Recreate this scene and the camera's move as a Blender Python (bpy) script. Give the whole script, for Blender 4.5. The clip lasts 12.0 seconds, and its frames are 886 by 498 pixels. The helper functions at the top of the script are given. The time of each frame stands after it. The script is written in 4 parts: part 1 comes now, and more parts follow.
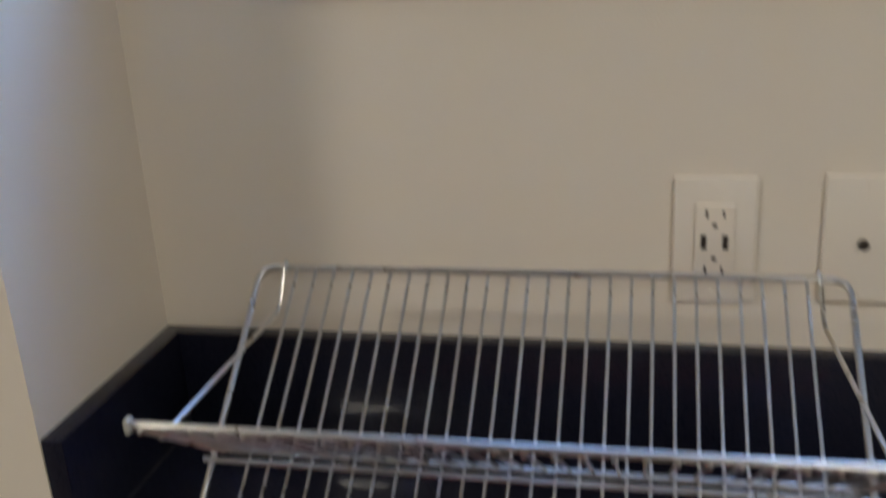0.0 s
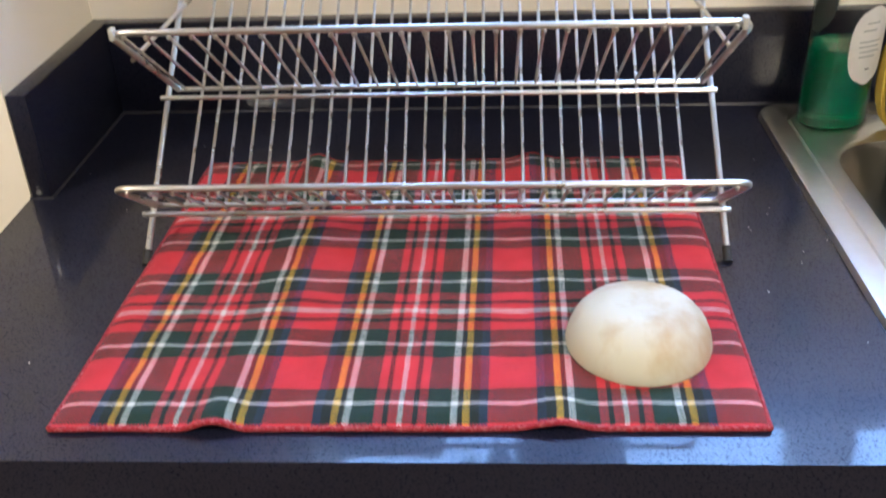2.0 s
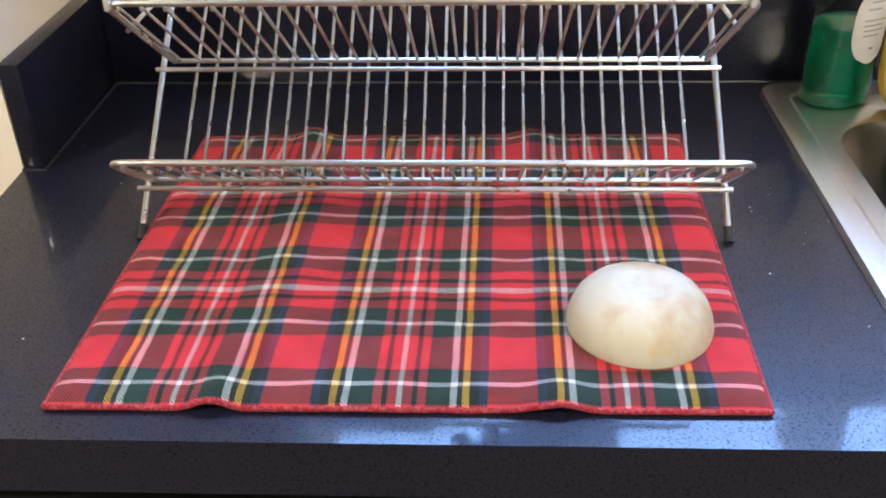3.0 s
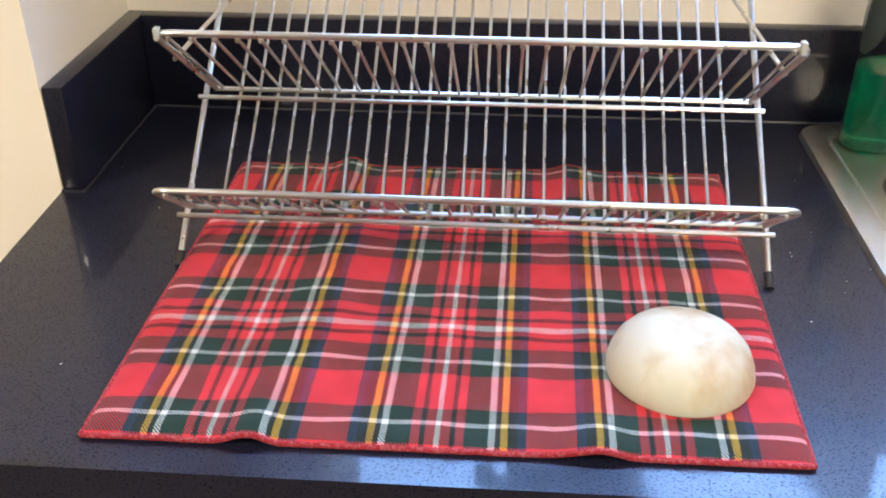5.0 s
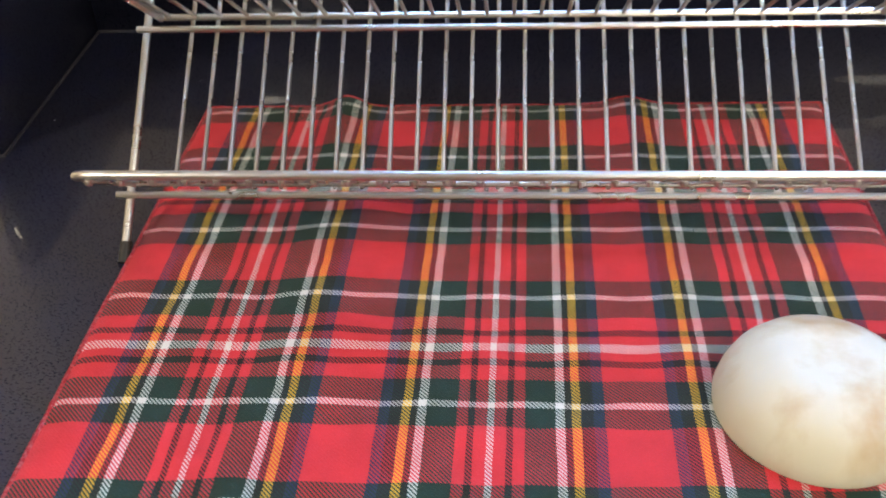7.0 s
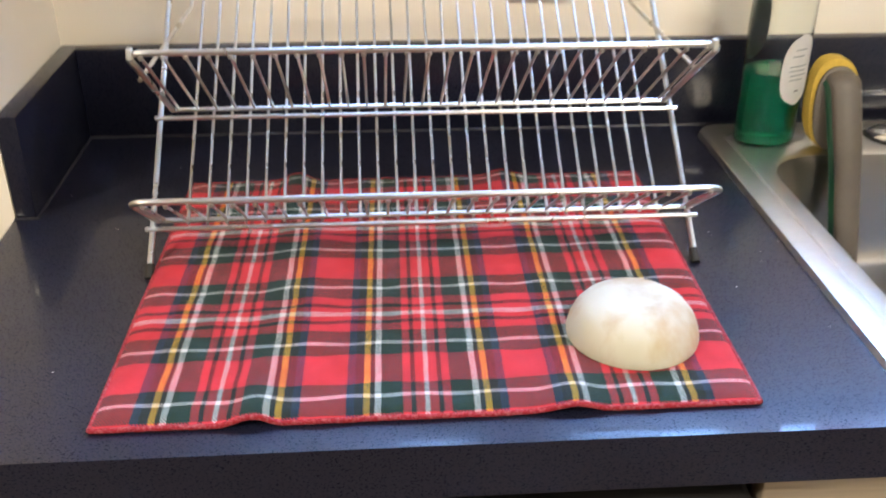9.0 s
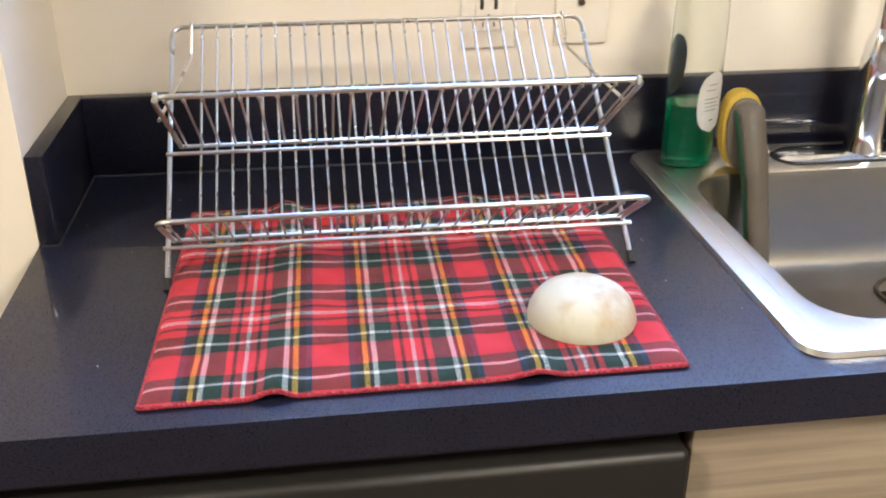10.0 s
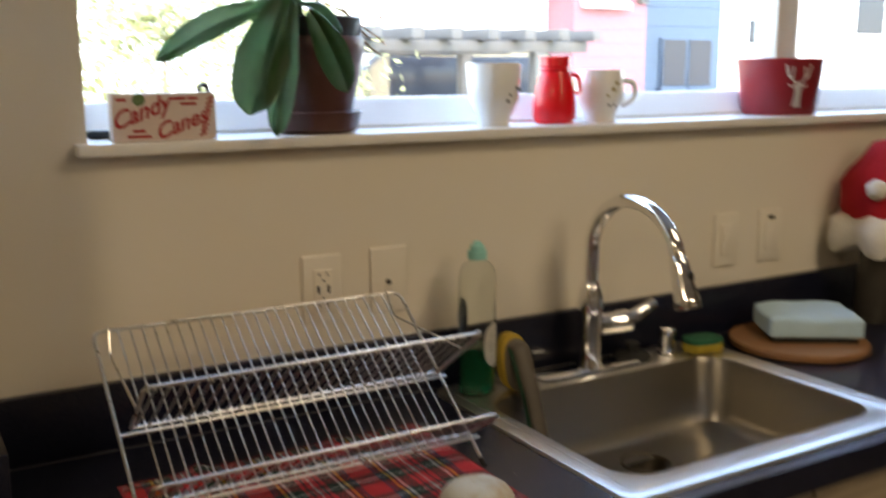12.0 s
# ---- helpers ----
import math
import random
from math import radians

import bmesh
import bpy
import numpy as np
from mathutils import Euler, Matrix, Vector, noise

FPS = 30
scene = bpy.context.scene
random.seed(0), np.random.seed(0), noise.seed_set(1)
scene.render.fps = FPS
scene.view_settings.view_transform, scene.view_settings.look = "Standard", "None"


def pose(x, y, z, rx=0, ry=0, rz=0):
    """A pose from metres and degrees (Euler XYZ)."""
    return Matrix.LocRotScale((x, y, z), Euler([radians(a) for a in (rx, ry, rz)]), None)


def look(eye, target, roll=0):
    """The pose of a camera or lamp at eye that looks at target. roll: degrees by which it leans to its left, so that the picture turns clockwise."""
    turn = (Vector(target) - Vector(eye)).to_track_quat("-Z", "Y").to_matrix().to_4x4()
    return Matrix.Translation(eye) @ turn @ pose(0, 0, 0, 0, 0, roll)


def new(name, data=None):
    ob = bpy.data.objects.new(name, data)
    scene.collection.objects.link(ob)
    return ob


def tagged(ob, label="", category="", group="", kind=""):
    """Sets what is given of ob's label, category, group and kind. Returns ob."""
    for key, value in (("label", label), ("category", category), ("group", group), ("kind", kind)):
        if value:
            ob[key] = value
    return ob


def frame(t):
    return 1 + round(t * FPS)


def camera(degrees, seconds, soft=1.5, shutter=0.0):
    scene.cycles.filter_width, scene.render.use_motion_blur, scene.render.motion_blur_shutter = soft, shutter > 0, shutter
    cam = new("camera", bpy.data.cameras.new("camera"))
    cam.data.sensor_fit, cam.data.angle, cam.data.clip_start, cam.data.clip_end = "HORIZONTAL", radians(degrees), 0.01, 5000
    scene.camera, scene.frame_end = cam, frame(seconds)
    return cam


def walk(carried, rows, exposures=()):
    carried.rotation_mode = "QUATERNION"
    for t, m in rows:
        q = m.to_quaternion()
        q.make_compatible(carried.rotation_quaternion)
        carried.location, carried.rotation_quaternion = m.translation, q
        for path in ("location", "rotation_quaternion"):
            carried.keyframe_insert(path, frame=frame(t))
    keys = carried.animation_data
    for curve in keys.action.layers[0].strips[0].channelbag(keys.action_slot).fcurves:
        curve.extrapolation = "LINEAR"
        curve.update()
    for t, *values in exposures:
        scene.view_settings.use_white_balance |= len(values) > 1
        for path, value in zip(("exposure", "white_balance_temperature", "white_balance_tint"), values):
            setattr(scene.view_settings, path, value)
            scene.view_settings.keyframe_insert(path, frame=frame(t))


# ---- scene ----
cam = camera(49.1, 12.0, soft=1.9, shutter=0.5)
PATH = [
    (0, (0.471, -0.825, 1.39), (0.067, 1.016, 0.719), -3.2),
    (0.2, (0.449, -0.865, 1.359), (0.15, 0.981, 0.65), -3.4),
    (0.5, (0.432, -0.923, 1.348), (0.228, 0.911, 0.575), -4.0),
    (0.8, (0.434, -0.970, 1.338), (0.298, 0.845, 0.510), -4.6),
    (1, (0.436, -0.993, 1.332), (0.305, 0.818, 0.492), -4.2),
    (1.3, (0.435, -1.008, 1.325), (0.310, 0.766, 0.410), -3.0),
    (1.5, (0.436, -1.013, 1.323), (0.293, 0.756, 0.401), -2.1),
    (1.7, (0.437, -1.018, 1.318), (0.303, 0.740, 0.374), -2.1),
    (2, (0.439, -1.025, 1.313), (0.332, 0.694, 0.297), -2.2),
    (2.2, (0.438, -1.027, 1.314), (0.327, 0.675, 0.270), -1.7),
    (2.5, (0.436, -1.028, 1.317), (0.333, 0.672, 0.269), -1.7),
    (2.7, (0.435, -1.023, 1.314), (0.34, 0.665, 0.246), -1.6),
    (4.3, (0.413, -1.006, 1.319), (0.332, 0.69, 0.262), 0.0),
    (4.5, (0.413, -1.005, 1.322), (0.331, 0.704, 0.287), 0.2),
    (4.8, (0.414, -1.006, 1.324), (0.309, 0.704, 0.293), -0.4),
    (5, (0.415, -1.007, 1.324), (0.291, 0.701, 0.289), -0.1),
    (5.5, (0.411, -0.997, 1.32), (0.309, 0.706, 0.276), 0.1),
    (5.8, (0.402, -0.986, 1.316), (0.337, 0.697, 0.237), 0.5),
    (6, (0.397, -0.966, 1.307), (0.339, 0.696, 0.197), 0.4),
    (6.2, (0.393, -0.928, 1.296), (0.344, 0.718, 0.161), 0.9),
    (6.3, (0.387, -0.903, 1.300), (0.346, 0.724, 0.141), 0.8),
    (6.5, (0.383, -0.866, 1.29), (0.318, 0.766, 0.136), 0.2),
    (6.6, (0.381, -0.851, 1.285), (0.290, 0.761, 0.105), -0.6),
    (6.7, (0.382, -0.836, 1.282), (0.264, 0.756, 0.078), -1.6),
    (6.8, (0.378, -0.826, 1.276), (0.267, 0.768, 0.074), -2.2),
    (7, (0.385, -0.807, 1.268), (0.258, 0.768, 0.043), -2.5),
    (7.2, (0.379, -0.797, 1.262), (0.27, 0.769, 0.023), -1.4),
    (8.8, (0.349, -1.051, 1.322), (0.429, 0.673, 0.311), -0.3),
    (9, (0.348, -1.082, 1.319), (0.476, 0.671, 0.366), 0.3),
    (9.3, (0.343, -1.141, 1.326), (0.465, 0.649, 0.443), -0.7),
    (9.5, (0.337, -1.178, 1.335), (0.487, 0.609, 0.45), -0.1),
    (9.7, (0.328, -1.204, 1.343), (0.505, 0.590, 0.478), -0.2),
    (10, (0.303, -1.228, 1.354), (0.552, 0.558, 0.489), 0.1),
    (10.2, (0.271, -1.237, 1.362), (0.597, 0.548, 0.521), 0.1),
    (10.5, (0.192, -1.25, 1.371), (0.726, 0.514, 0.596), 0.0),
    (10.7, (0.135, -1.277, 1.388), (0.808, 0.476, 0.700), -0.8),
    (10.8, (0.109, -1.288, 1.398), (0.817, 0.465, 0.747), -1.0),
    (11, (0.066, -1.294, 1.418), (0.807, 0.479, 0.863), -1.5),
    (11.1, (0.048, -1.301, 1.430), (0.828, 0.471, 0.930), -1.1),
    (11.2, (0.033, -1.314, 1.443), (0.832, 0.463, 0.993), -0.4),
    (11.3, (0.020, -1.324, 1.451), (0.836, 0.456, 1.050), 0.1),
    (11.4, (0.007, -1.342, 1.457), (0.828, 0.443, 1.089), 0.8),
    (11.5, (0.0, -1.359, 1.464), (0.817, 0.433, 1.116), 0.8),
    (11.6, (-0.020, -1.379, 1.460), (0.827, 0.401, 1.140), 0.4),
    (11.7, (-0.037, -1.396, 1.459), (0.831, 0.377, 1.146), 0.6),
    (11.8, (-0.057, -1.415, 1.460), (0.848, 0.338, 1.139), 0.2),
    (11.9, (-0.074, -1.434, 1.459), (0.877, 0.287, 1.123), 0.0),
    (12, (-0.087, -1.448, 1.46), (0.909, 0.247, 1.093), -0.2),
]
walk(cam, [(t, look(eye, target, roll)) for t, eye, target, roll in PATH],
     [(0.0, 3.22, 5550, 10), (0.5, 3.9, 5600, 10), (1.0, 4.45, 5650, 10), (2.0, 4.45, 5750, 10), (4.5, 4.65, 5950, 10), (5.5, 4.6, 5950, 10), (6.2, 4.5, 5900, 10), (7.0, 4.45, 6050, 10), (9.0, 4.65, 5870, 10),
      (10.2, 4.65, 5770, 10), (10.7, 4.5, 5670, 10), (11.2, 3.68, 5920, 10), (11.6, 3.05, 6820, 10), (12.0, 2.78, 7420, 10)])


# ---- light ----
world = bpy.data.worlds.new("sky")
scene.world = world
world.use_nodes = True
wn = world.node_tree.nodes
sky = wn.new("ShaderNodeTexSky")
sky.sky_type, sky.sun_disc = "NISHITA", False
sky.sun_elevation, sky.sun_rotation = radians(48), radians(200)
sky.dust_density, sky.ozone_density = 0.5, 1.4
world.node_tree.links.new(sky.outputs[0], wn["Background"].inputs[0])
wn["Background"].inputs[1].default_value = 0.44
sun = new("sun", bpy.data.lights.new("sun", "SUN"))
sun.data.energy, sun.data.angle, sun.data.color = 0.5, radians(0.5), (1.0, 0.95, 0.88)
sun.matrix_world = look((-4, -10, 14), (0, 0, 0))


def lamp(x, y, z, watts, size, colour):
    ob = new("ceiling_or_fill_light", bpy.data.lights.new("ceiling_or_fill_light", "AREA"))
    ob.data.shape, ob.data.size, ob.data.energy, ob.data.color = "DISK", size, watts, colour
    ob.matrix_world = pose(x, y, z)
    return ob


WARM = (1.0, 0.84, 0.61)
CANS = [(1.38, -1.33, 0.30), (-1.15, -1.60, 0.17), (1.38, -2.90, 0.30)]
# First two are inferred from wall shadows; the third is added fill.
lamp(1.38, -1.33, 2.42, 1.65, 0.60, WARM)
lamp(-1.15, -1.60, 2.42, 2.8, 0.34, WARM)
lamp(1.38, -2.90, 2.42, 2.9, 0.60, WARM)


# ---- materials ----
def material(name, colour, rough=0.5, metal=0.0, grain=60.0, amount=0.12, bump=0.0, stain=0.0, stain_scale=3.0, stain_colour=None,
             stretch=(1, 1, 1), coat=0.0, trans=0.0, ior=1.45, rough_var=0.0, sss=0.0):
    """A painted, moulded or metal surface with grain and larger stains."""
    m = bpy.data.materials.new(name)
    m.use_nodes = True
    n, l = m.node_tree.nodes, m.node_tree.links
    b = n["Principled BSDF"]
    b.inputs["Roughness"].default_value, b.inputs["Metallic"].default_value = rough, metal
    b.inputs["Coat Weight"].default_value, b.inputs["Transmission Weight"].default_value = coat, trans
    b.inputs["IOR"].default_value = ior
    if sss:
        b.inputs["Subsurface Weight"].default_value, b.inputs["Subsurface Radius"].default_value = sss, (0.02, 0.015, 0.01)
    tc, mp = n.new("ShaderNodeTexCoord"), n.new("ShaderNodeMapping")
    mp.inputs["Scale"].default_value = stretch
    l.new(tc.outputs["Object"], mp.inputs[0])
    fine, broad = n.new("ShaderNodeTexNoise"), n.new("ShaderNodeTexNoise")
    fine.inputs["Scale"].default_value, fine.inputs["Detail"].default_value = grain, 4
    broad.inputs["Scale"].default_value, broad.inputs["Detail"].default_value = stain_scale, 5
    for t in (fine, broad):
        l.new(mp.outputs[0], t.inputs["Vector"])
    c = n.new("ShaderNodeMix")
    c.data_type = "RGBA"
    c.inputs[6].default_value = (*[v * (1 - amount) for v in colour], 1)
    c.inputs[7].default_value = (*[min(1, v * (1 + amount)) for v in colour], 1)
    l.new(fine.outputs[0], c.inputs[0])
    out = c.outputs[2]
    if stain:
        ramp = n.new("ShaderNodeMapRange")
        ramp.inputs[1].default_value, ramp.inputs[2].default_value = 0.45, 0.75
        ramp.inputs[4].default_value = stain
        l.new(broad.outputs[0], ramp.inputs[0])
        d = n.new("ShaderNodeMix")
        d.data_type = "RGBA"
        d.inputs[7].default_value = (*(stain_colour or [v * 0.6 for v in colour]), 1)
        l.new(ramp.outputs[0], d.inputs[0])
        l.new(out, d.inputs[6])
        out = d.outputs[2]
    l.new(out, b.inputs["Base Color"])
    if rough_var:
        r = n.new("ShaderNodeMapRange")
        r.inputs[3].default_value, r.inputs[4].default_value = max(0.02, rough - rough_var), rough + rough_var
        l.new(broad.outputs[0], r.inputs[0])
        l.new(r.outputs[0], b.inputs["Roughness"])
    if bump:
        bp = n.new("ShaderNodeBump")
        bp.inputs["Strength"].default_value, bp.inputs["Distance"].default_value = bump, 0.001
        l.new(fine.outputs[0], bp.inputs["Height"])
        l.new(bp.outputs[0], b.inputs["Normal"])
    return m


WALL = material("wall_paint", (0.74, 0.68, 0.58), 0.62, grain=420, amount=0.02, bump=0.25, stain=0.05, stain_scale=2)
# Tone of the unseen walls, darkened to cut bounce and reflections.
DIM = material("dim_unseen_walls", (0.22, 0.19, 0.15), 0.6, grain=200, amount=0.03)
CEIL = material("dimmed_ceiling", (0.62, 0.59, 0.54), 0.8, grain=200, amount=0.02)
TRIM = material("white_trim", (0.80, 0.79, 0.76), 0.4, grain=150, amount=0.02, stain=0.08, stain_scale=6)
SILL = material("sill_paint", (0.76, 0.74, 0.70), 0.35, grain=120, amount=0.03, stain=0.1, stain_scale=8)
FLOOR = material("dimmed_floor", (0.11, 0.085, 0.065), 0.65, grain=30, amount=0.25, stretch=(1, 8, 1), stain=0.3, stain_scale=4)
CHROME = material("chrome_wire", (0.60, 0.59, 0.555), 0.29, 1.0, grain=300, amount=0.06, rough_var=0.06, stain=0.25, stain_scale=40, stain_colour=(0.45, 0.43, 0.40))
POLISH = material("polished_chrome", (0.86, 0.86, 0.87), 0.06, 1.0, grain=300, amount=0.03, rough_var=0.03, stain_scale=30)
# Basin steel: base colour lowered to paint in the bowl's shade.
SHADED_BASIN = material("shaded_brushed_steel", (0.32, 0.294, 0.258), 0.31, 1.0, grain=110, amount=0.07, bump=0.012, stretch=(1, 30, 30), rough_var=0.03, stain=0.15, stain_scale=3, stain_colour=(0.33, 0.30, 0.26))
CLIP = material("clear_clip", (0.36, 0.36, 0.33), 0.35)
# Rim steel: base colour raised to carry the window's reflected light.
LIT_RIM = material("lit_rim_steel", (0.72, 0.705, 0.67), 0.34, 1.0, grain=120, amount=0.06, rough_var=0.05, stain=0.15, stain_scale=14, stain_colour=(0.62, 0.60, 0.56))
RUBBER = material("black_rubber", (0.012, 0.012, 0.012), 0.6)
PLATE = material("plate_plastic", (0.76, 0.705, 0.61), 0.33, grain=200, amount=0.015)
SLOT = material("slot_dark", (0.03, 0.022, 0.018), 0.5)
BLACK = material("black_enamel", (0.012, 0.011, 0.011), 0.42, grain=150, amount=0.2, rough_var=0.08)
TERRA = material("terracotta", (0.100, 0.043, 0.036), 0.42, grain=80, amount=0.2, bump=0.15, stain=0.4, stain_scale=14)
SOIL = material("bark_soil", (0.035, 0.022, 0.015), 0.95, grain=90, amount=0.6, bump=1.0)
ROOT = material("dry_root", (0.22, 0.14, 0.09), 0.8, grain=120, amount=0.3)
CERAMIC = material("white_ceramic", (0.80, 0.80, 0.78), 0.18, grain=80, amount=0.02, stain=0.05)
INK = material("dark_ink", (0.05, 0.04, 0.035), 0.5)
PALEINK = material("pale_grey_ink", (0.36, 0.37, 0.36), 0.6)
OLIVE = material("olive_paint", (0.30, 0.24, 0.05), 0.4)
RED = material("red_enamel", (0.78, 0.010, 0.018), 0.25, grain=60, amount=0.08, sss=0.1)
MAROON = material("maroon_glaze", (0.22, 0.012, 0.018), 0.35, grain=70, amount=0.12, stain=0.2, stain_scale=9)
WHITE = material("white_print", (0.75, 0.73, 0.70), 0.5)
PAPER = material("card_paper", (0.62, 0.52, 0.47), 0.6, grain=160, amount=0.04)
PRINT = material("red_print", (0.36, 0.03, 0.03), 0.55)
GREENP = material("green_print", (0.10, 0.16, 0.06), 0.55)
TEAL = material("teal_plastic", (0.26, 0.58, 0.53), 0.35)
YELLOW = material("yellow_sponge", (0.36, 0.27, 0.03), 0.9, grain=250, amount=0.3, bump=0.8)
SCOUR = material("green_scourer", (0.015, 0.10, 0.05), 0.95, grain=350, amount=0.5, bump=1.0)
GREYP = material("grey_plastic", (0.065, 0.060, 0.048), 0.45, grain=90, amount=0.1)
DKGREEN = material("green_plastic", (0.006, 0.050, 0.024), 0.35)
TAUPE = material("taupe_plastic", (0.090, 0.076, 0.062), 0.5, grain=90, amount=0.08)
MUSTARD = material("mustard_foam", (0.40, 0.27, 0.035), 0.9, grain=250, amount=0.3, bump=0.6)
# Steel darkened by colour to stand for shade in the drain.
SHADED_STEEL = material("shaded_drain_steel", (0.10, 0.085, 0.065), 0.4, 1.0)
BOARD = material("board_wood", (0.25, 0.12, 0.048), 0.5, grain=18, amount=0.35, stretch=(1, 14, 1), stain=0.3)
CLOTH = material("pale_blue_cloth", (0.42, 0.58, 0.68), 0.9, grain=260, amount=0.12, bump=0.7, stain=0.2, stain_scale=14)
FELT = material("red_felt", (0.38, 0.008, 0.015), 0.95, grain=220, amount=0.3, bump=0.8)
FUR = material("white_fur", (0.72, 0.68, 0.60), 1.0, grain=300, amount=0.2, bump=1.0, stain=0.3, stain_scale=20)
CABINET = material("grey_wood_laminate", (0.255, 0.205, 0.150), 0.5, grain=7, amount=0.45, stretch=(0.7, 1, 15), stain=0.85, stain_scale=3.6, stain_colour=(0.125, 0.095, 0.070))
FACADE = material("pale_siding", (0.74, 0.73, 0.70), 0.7, grain=10, amount=0.05)
PINK = material("pink_siding", (0.20, 0.085, 0.095), 0.7, grain=14, amount=0.1)
BLUE = material("blue_grey_siding", (0.040, 0.062, 0.092), 0.7, grain=10, amount=0.08)
DARKGLASS = material("far_window_glass", (0.030, 0.034, 0.042), 0.12, ior=1.16)
TIMBER = material("weathered_timber", (0.095, 0.088, 0.078), 0.8, grain=20, amount=0.2, stretch=(1, 6, 6))
ASPHALT = material("pale_paving", (0.20, 0.19, 0.185), 0.85, grain=8, amount=0.25)
# Car paint darkened to stand for the shade below the pergola.
CARPAINT = material("shade_dark_car_paint", (0.05, 0.055, 0.058), 0.25, 0.4, coat=0.6)
LEAFY = material("hedge_leaf", (0.30, 0.29, 0.11), 0.6, grain=20, amount=0.5)
GLASS = material("clear_plastic", (0.93, 0.95, 0.93), 0.03, trans=1.0, ior=1.18, amount=0.0)
PANE = material("window_glass", (1, 1, 1), 0.0, trans=1.0, ior=1.02, amount=0.0)
LIQUID = material("green_liquid", (0.004, 0.22, 0.11), 0.05, trans=0.6, ior=1.33, amount=0.02)


def leaf_material():
    m = material("orchid_leaf", (0.024, 0.088, 0.020), 0.42, grain=40, amount=0.2, stain=0.3, stain_scale=10, stain_colour=(0.10, 0.16, 0.06), rough_var=0.06)
    b = m.node_tree.nodes["Principled BSDF"]
    b.inputs["Transmission Weight"].default_value = 0.0
    b.inputs["Subsurface Weight"].default_value = 0.25
    b.inputs["Subsurface Radius"].default_value = (0.004, 0.008, 0.003)
    return m


LEAF = leaf_material()


def counter_material():
    """Near-black polished stone with small pits and pale flecks."""
    m = bpy.data.materials.new("black_quartz")
    m.use_nodes = True
    n, l = m.node_tree.nodes, m.node_tree.links
    b = n["Principled BSDF"]
    tc = n.new("ShaderNodeTexCoord")
    vor, nz, big = n.new("ShaderNodeTexVoronoi"), n.new("ShaderNodeTexNoise"), n.new("ShaderNodeTexNoise")
    vor.inputs["Scale"].default_value, nz.inputs["Scale"].default_value, big.inputs["Scale"].default_value = 190, 560, 5
    big.inputs["Detail"].default_value = 6
    skew = n.new("ShaderNodeMapping")
    skew.inputs["Scale"].default_value, skew.inputs["Rotation"].default_value = (1.0, 1.7, 1.7), (0, 0, radians(35))
    l.new(tc.outputs["Object"], skew.inputs[0])
    for t in (vor, nz, big):
        l.new(skew.outputs[0], t.inputs["Vector"])
    fleck = n.new("ShaderNodeMapRange")
    fleck.inputs[1].default_value, fleck.inputs[2].default_value = 0.10, 0.05
    l.new(vor.outputs["Distance"], fleck.inputs[0])
    pick = n.new("ShaderNodeMath")
    pick.operation = "GREATER_THAN"
    pick.inputs[1].default_value = 0.93
    sep = n.new("ShaderNodeSeparateColor")
    l.new(vor.outputs["Color"], sep.inputs[0])
    l.new(sep.outputs[0], pick.inputs[0])
    both = n.new("ShaderNodeMath")
    both.operation = "MULTIPLY"
    l.new(fleck.outputs[0], both.inputs[0])
    l.new(pick.outputs[0], both.inputs[1])
    mix = n.new("ShaderNodeMix")
    mix.data_type = "RGBA"
    mix.inputs[6].default_value, mix.inputs[7].default_value = (0.0072, 0.0083, 0.0195, 1), (0.026, 0.030, 0.052, 1)
    l.new(both.outputs[0], mix.inputs[0])
    l.new(mix.outputs[2], b.inputs["Base Color"])
    # dull pits in the polish
    pit = n.new("ShaderNodeMapRange")
    pit.inputs[1].default_value, pit.inputs[2].default_value, pit.inputs[3].default_value, pit.inputs[4].default_value = 0.60, 0.68, 0.32, 0.50
    l.new(nz.outputs[0], pit.inputs[0])
    dull = n.new("ShaderNodeMapRange")
    dull.inputs[1].default_value, dull.inputs[2].default_value, dull.inputs[3].default_value, dull.inputs[4].default_value = 0.57, 0.63, 0.22, 0.03
    l.new(nz.outputs[0], dull.inputs[0])
    l.new(dull.outputs[0], b.inputs["Specular IOR Level"])
    skin = n.new("ShaderNodeMapRange")
    skin.inputs[1].default_value, skin.inputs[2].default_value, skin.inputs[3].default_value, skin.inputs[4].default_value = 0.55, 0.61, 0.60, 0.0
    l.new(nz.outputs[0], skin.inputs[0])
    l.new(skin.outputs[0], b.inputs["Coat Weight"])
    b.inputs["Coat Roughness"].default_value, b.inputs["Coat IOR"].default_value = 0.045, 1.45
    haze = n.new("ShaderNodeMapRange")
    haze.inputs[3].default_value, haze.inputs[4].default_value = -0.04, 0.08
    l.new(big.outputs[0], haze.inputs[0])
    add = n.new("ShaderNodeMath")
    l.new(pit.outputs[0], add.inputs[0])
    l.new(haze.outputs[0], add.inputs[1])
    l.new(add.outputs[0], b.inputs["Roughness"])
    bump = n.new("ShaderNodeBump")
    bump.inputs["Strength"].default_value, bump.inputs["Distance"].default_value = 0.10, 0.0005
    l.new(nz.outputs[0], bump.inputs["Height"])
    l.new(bump.outputs[0], b.inputs["Normal"])
    b.inputs["IOR"].default_value = 1.60
    return m


COUNTER = counter_material()

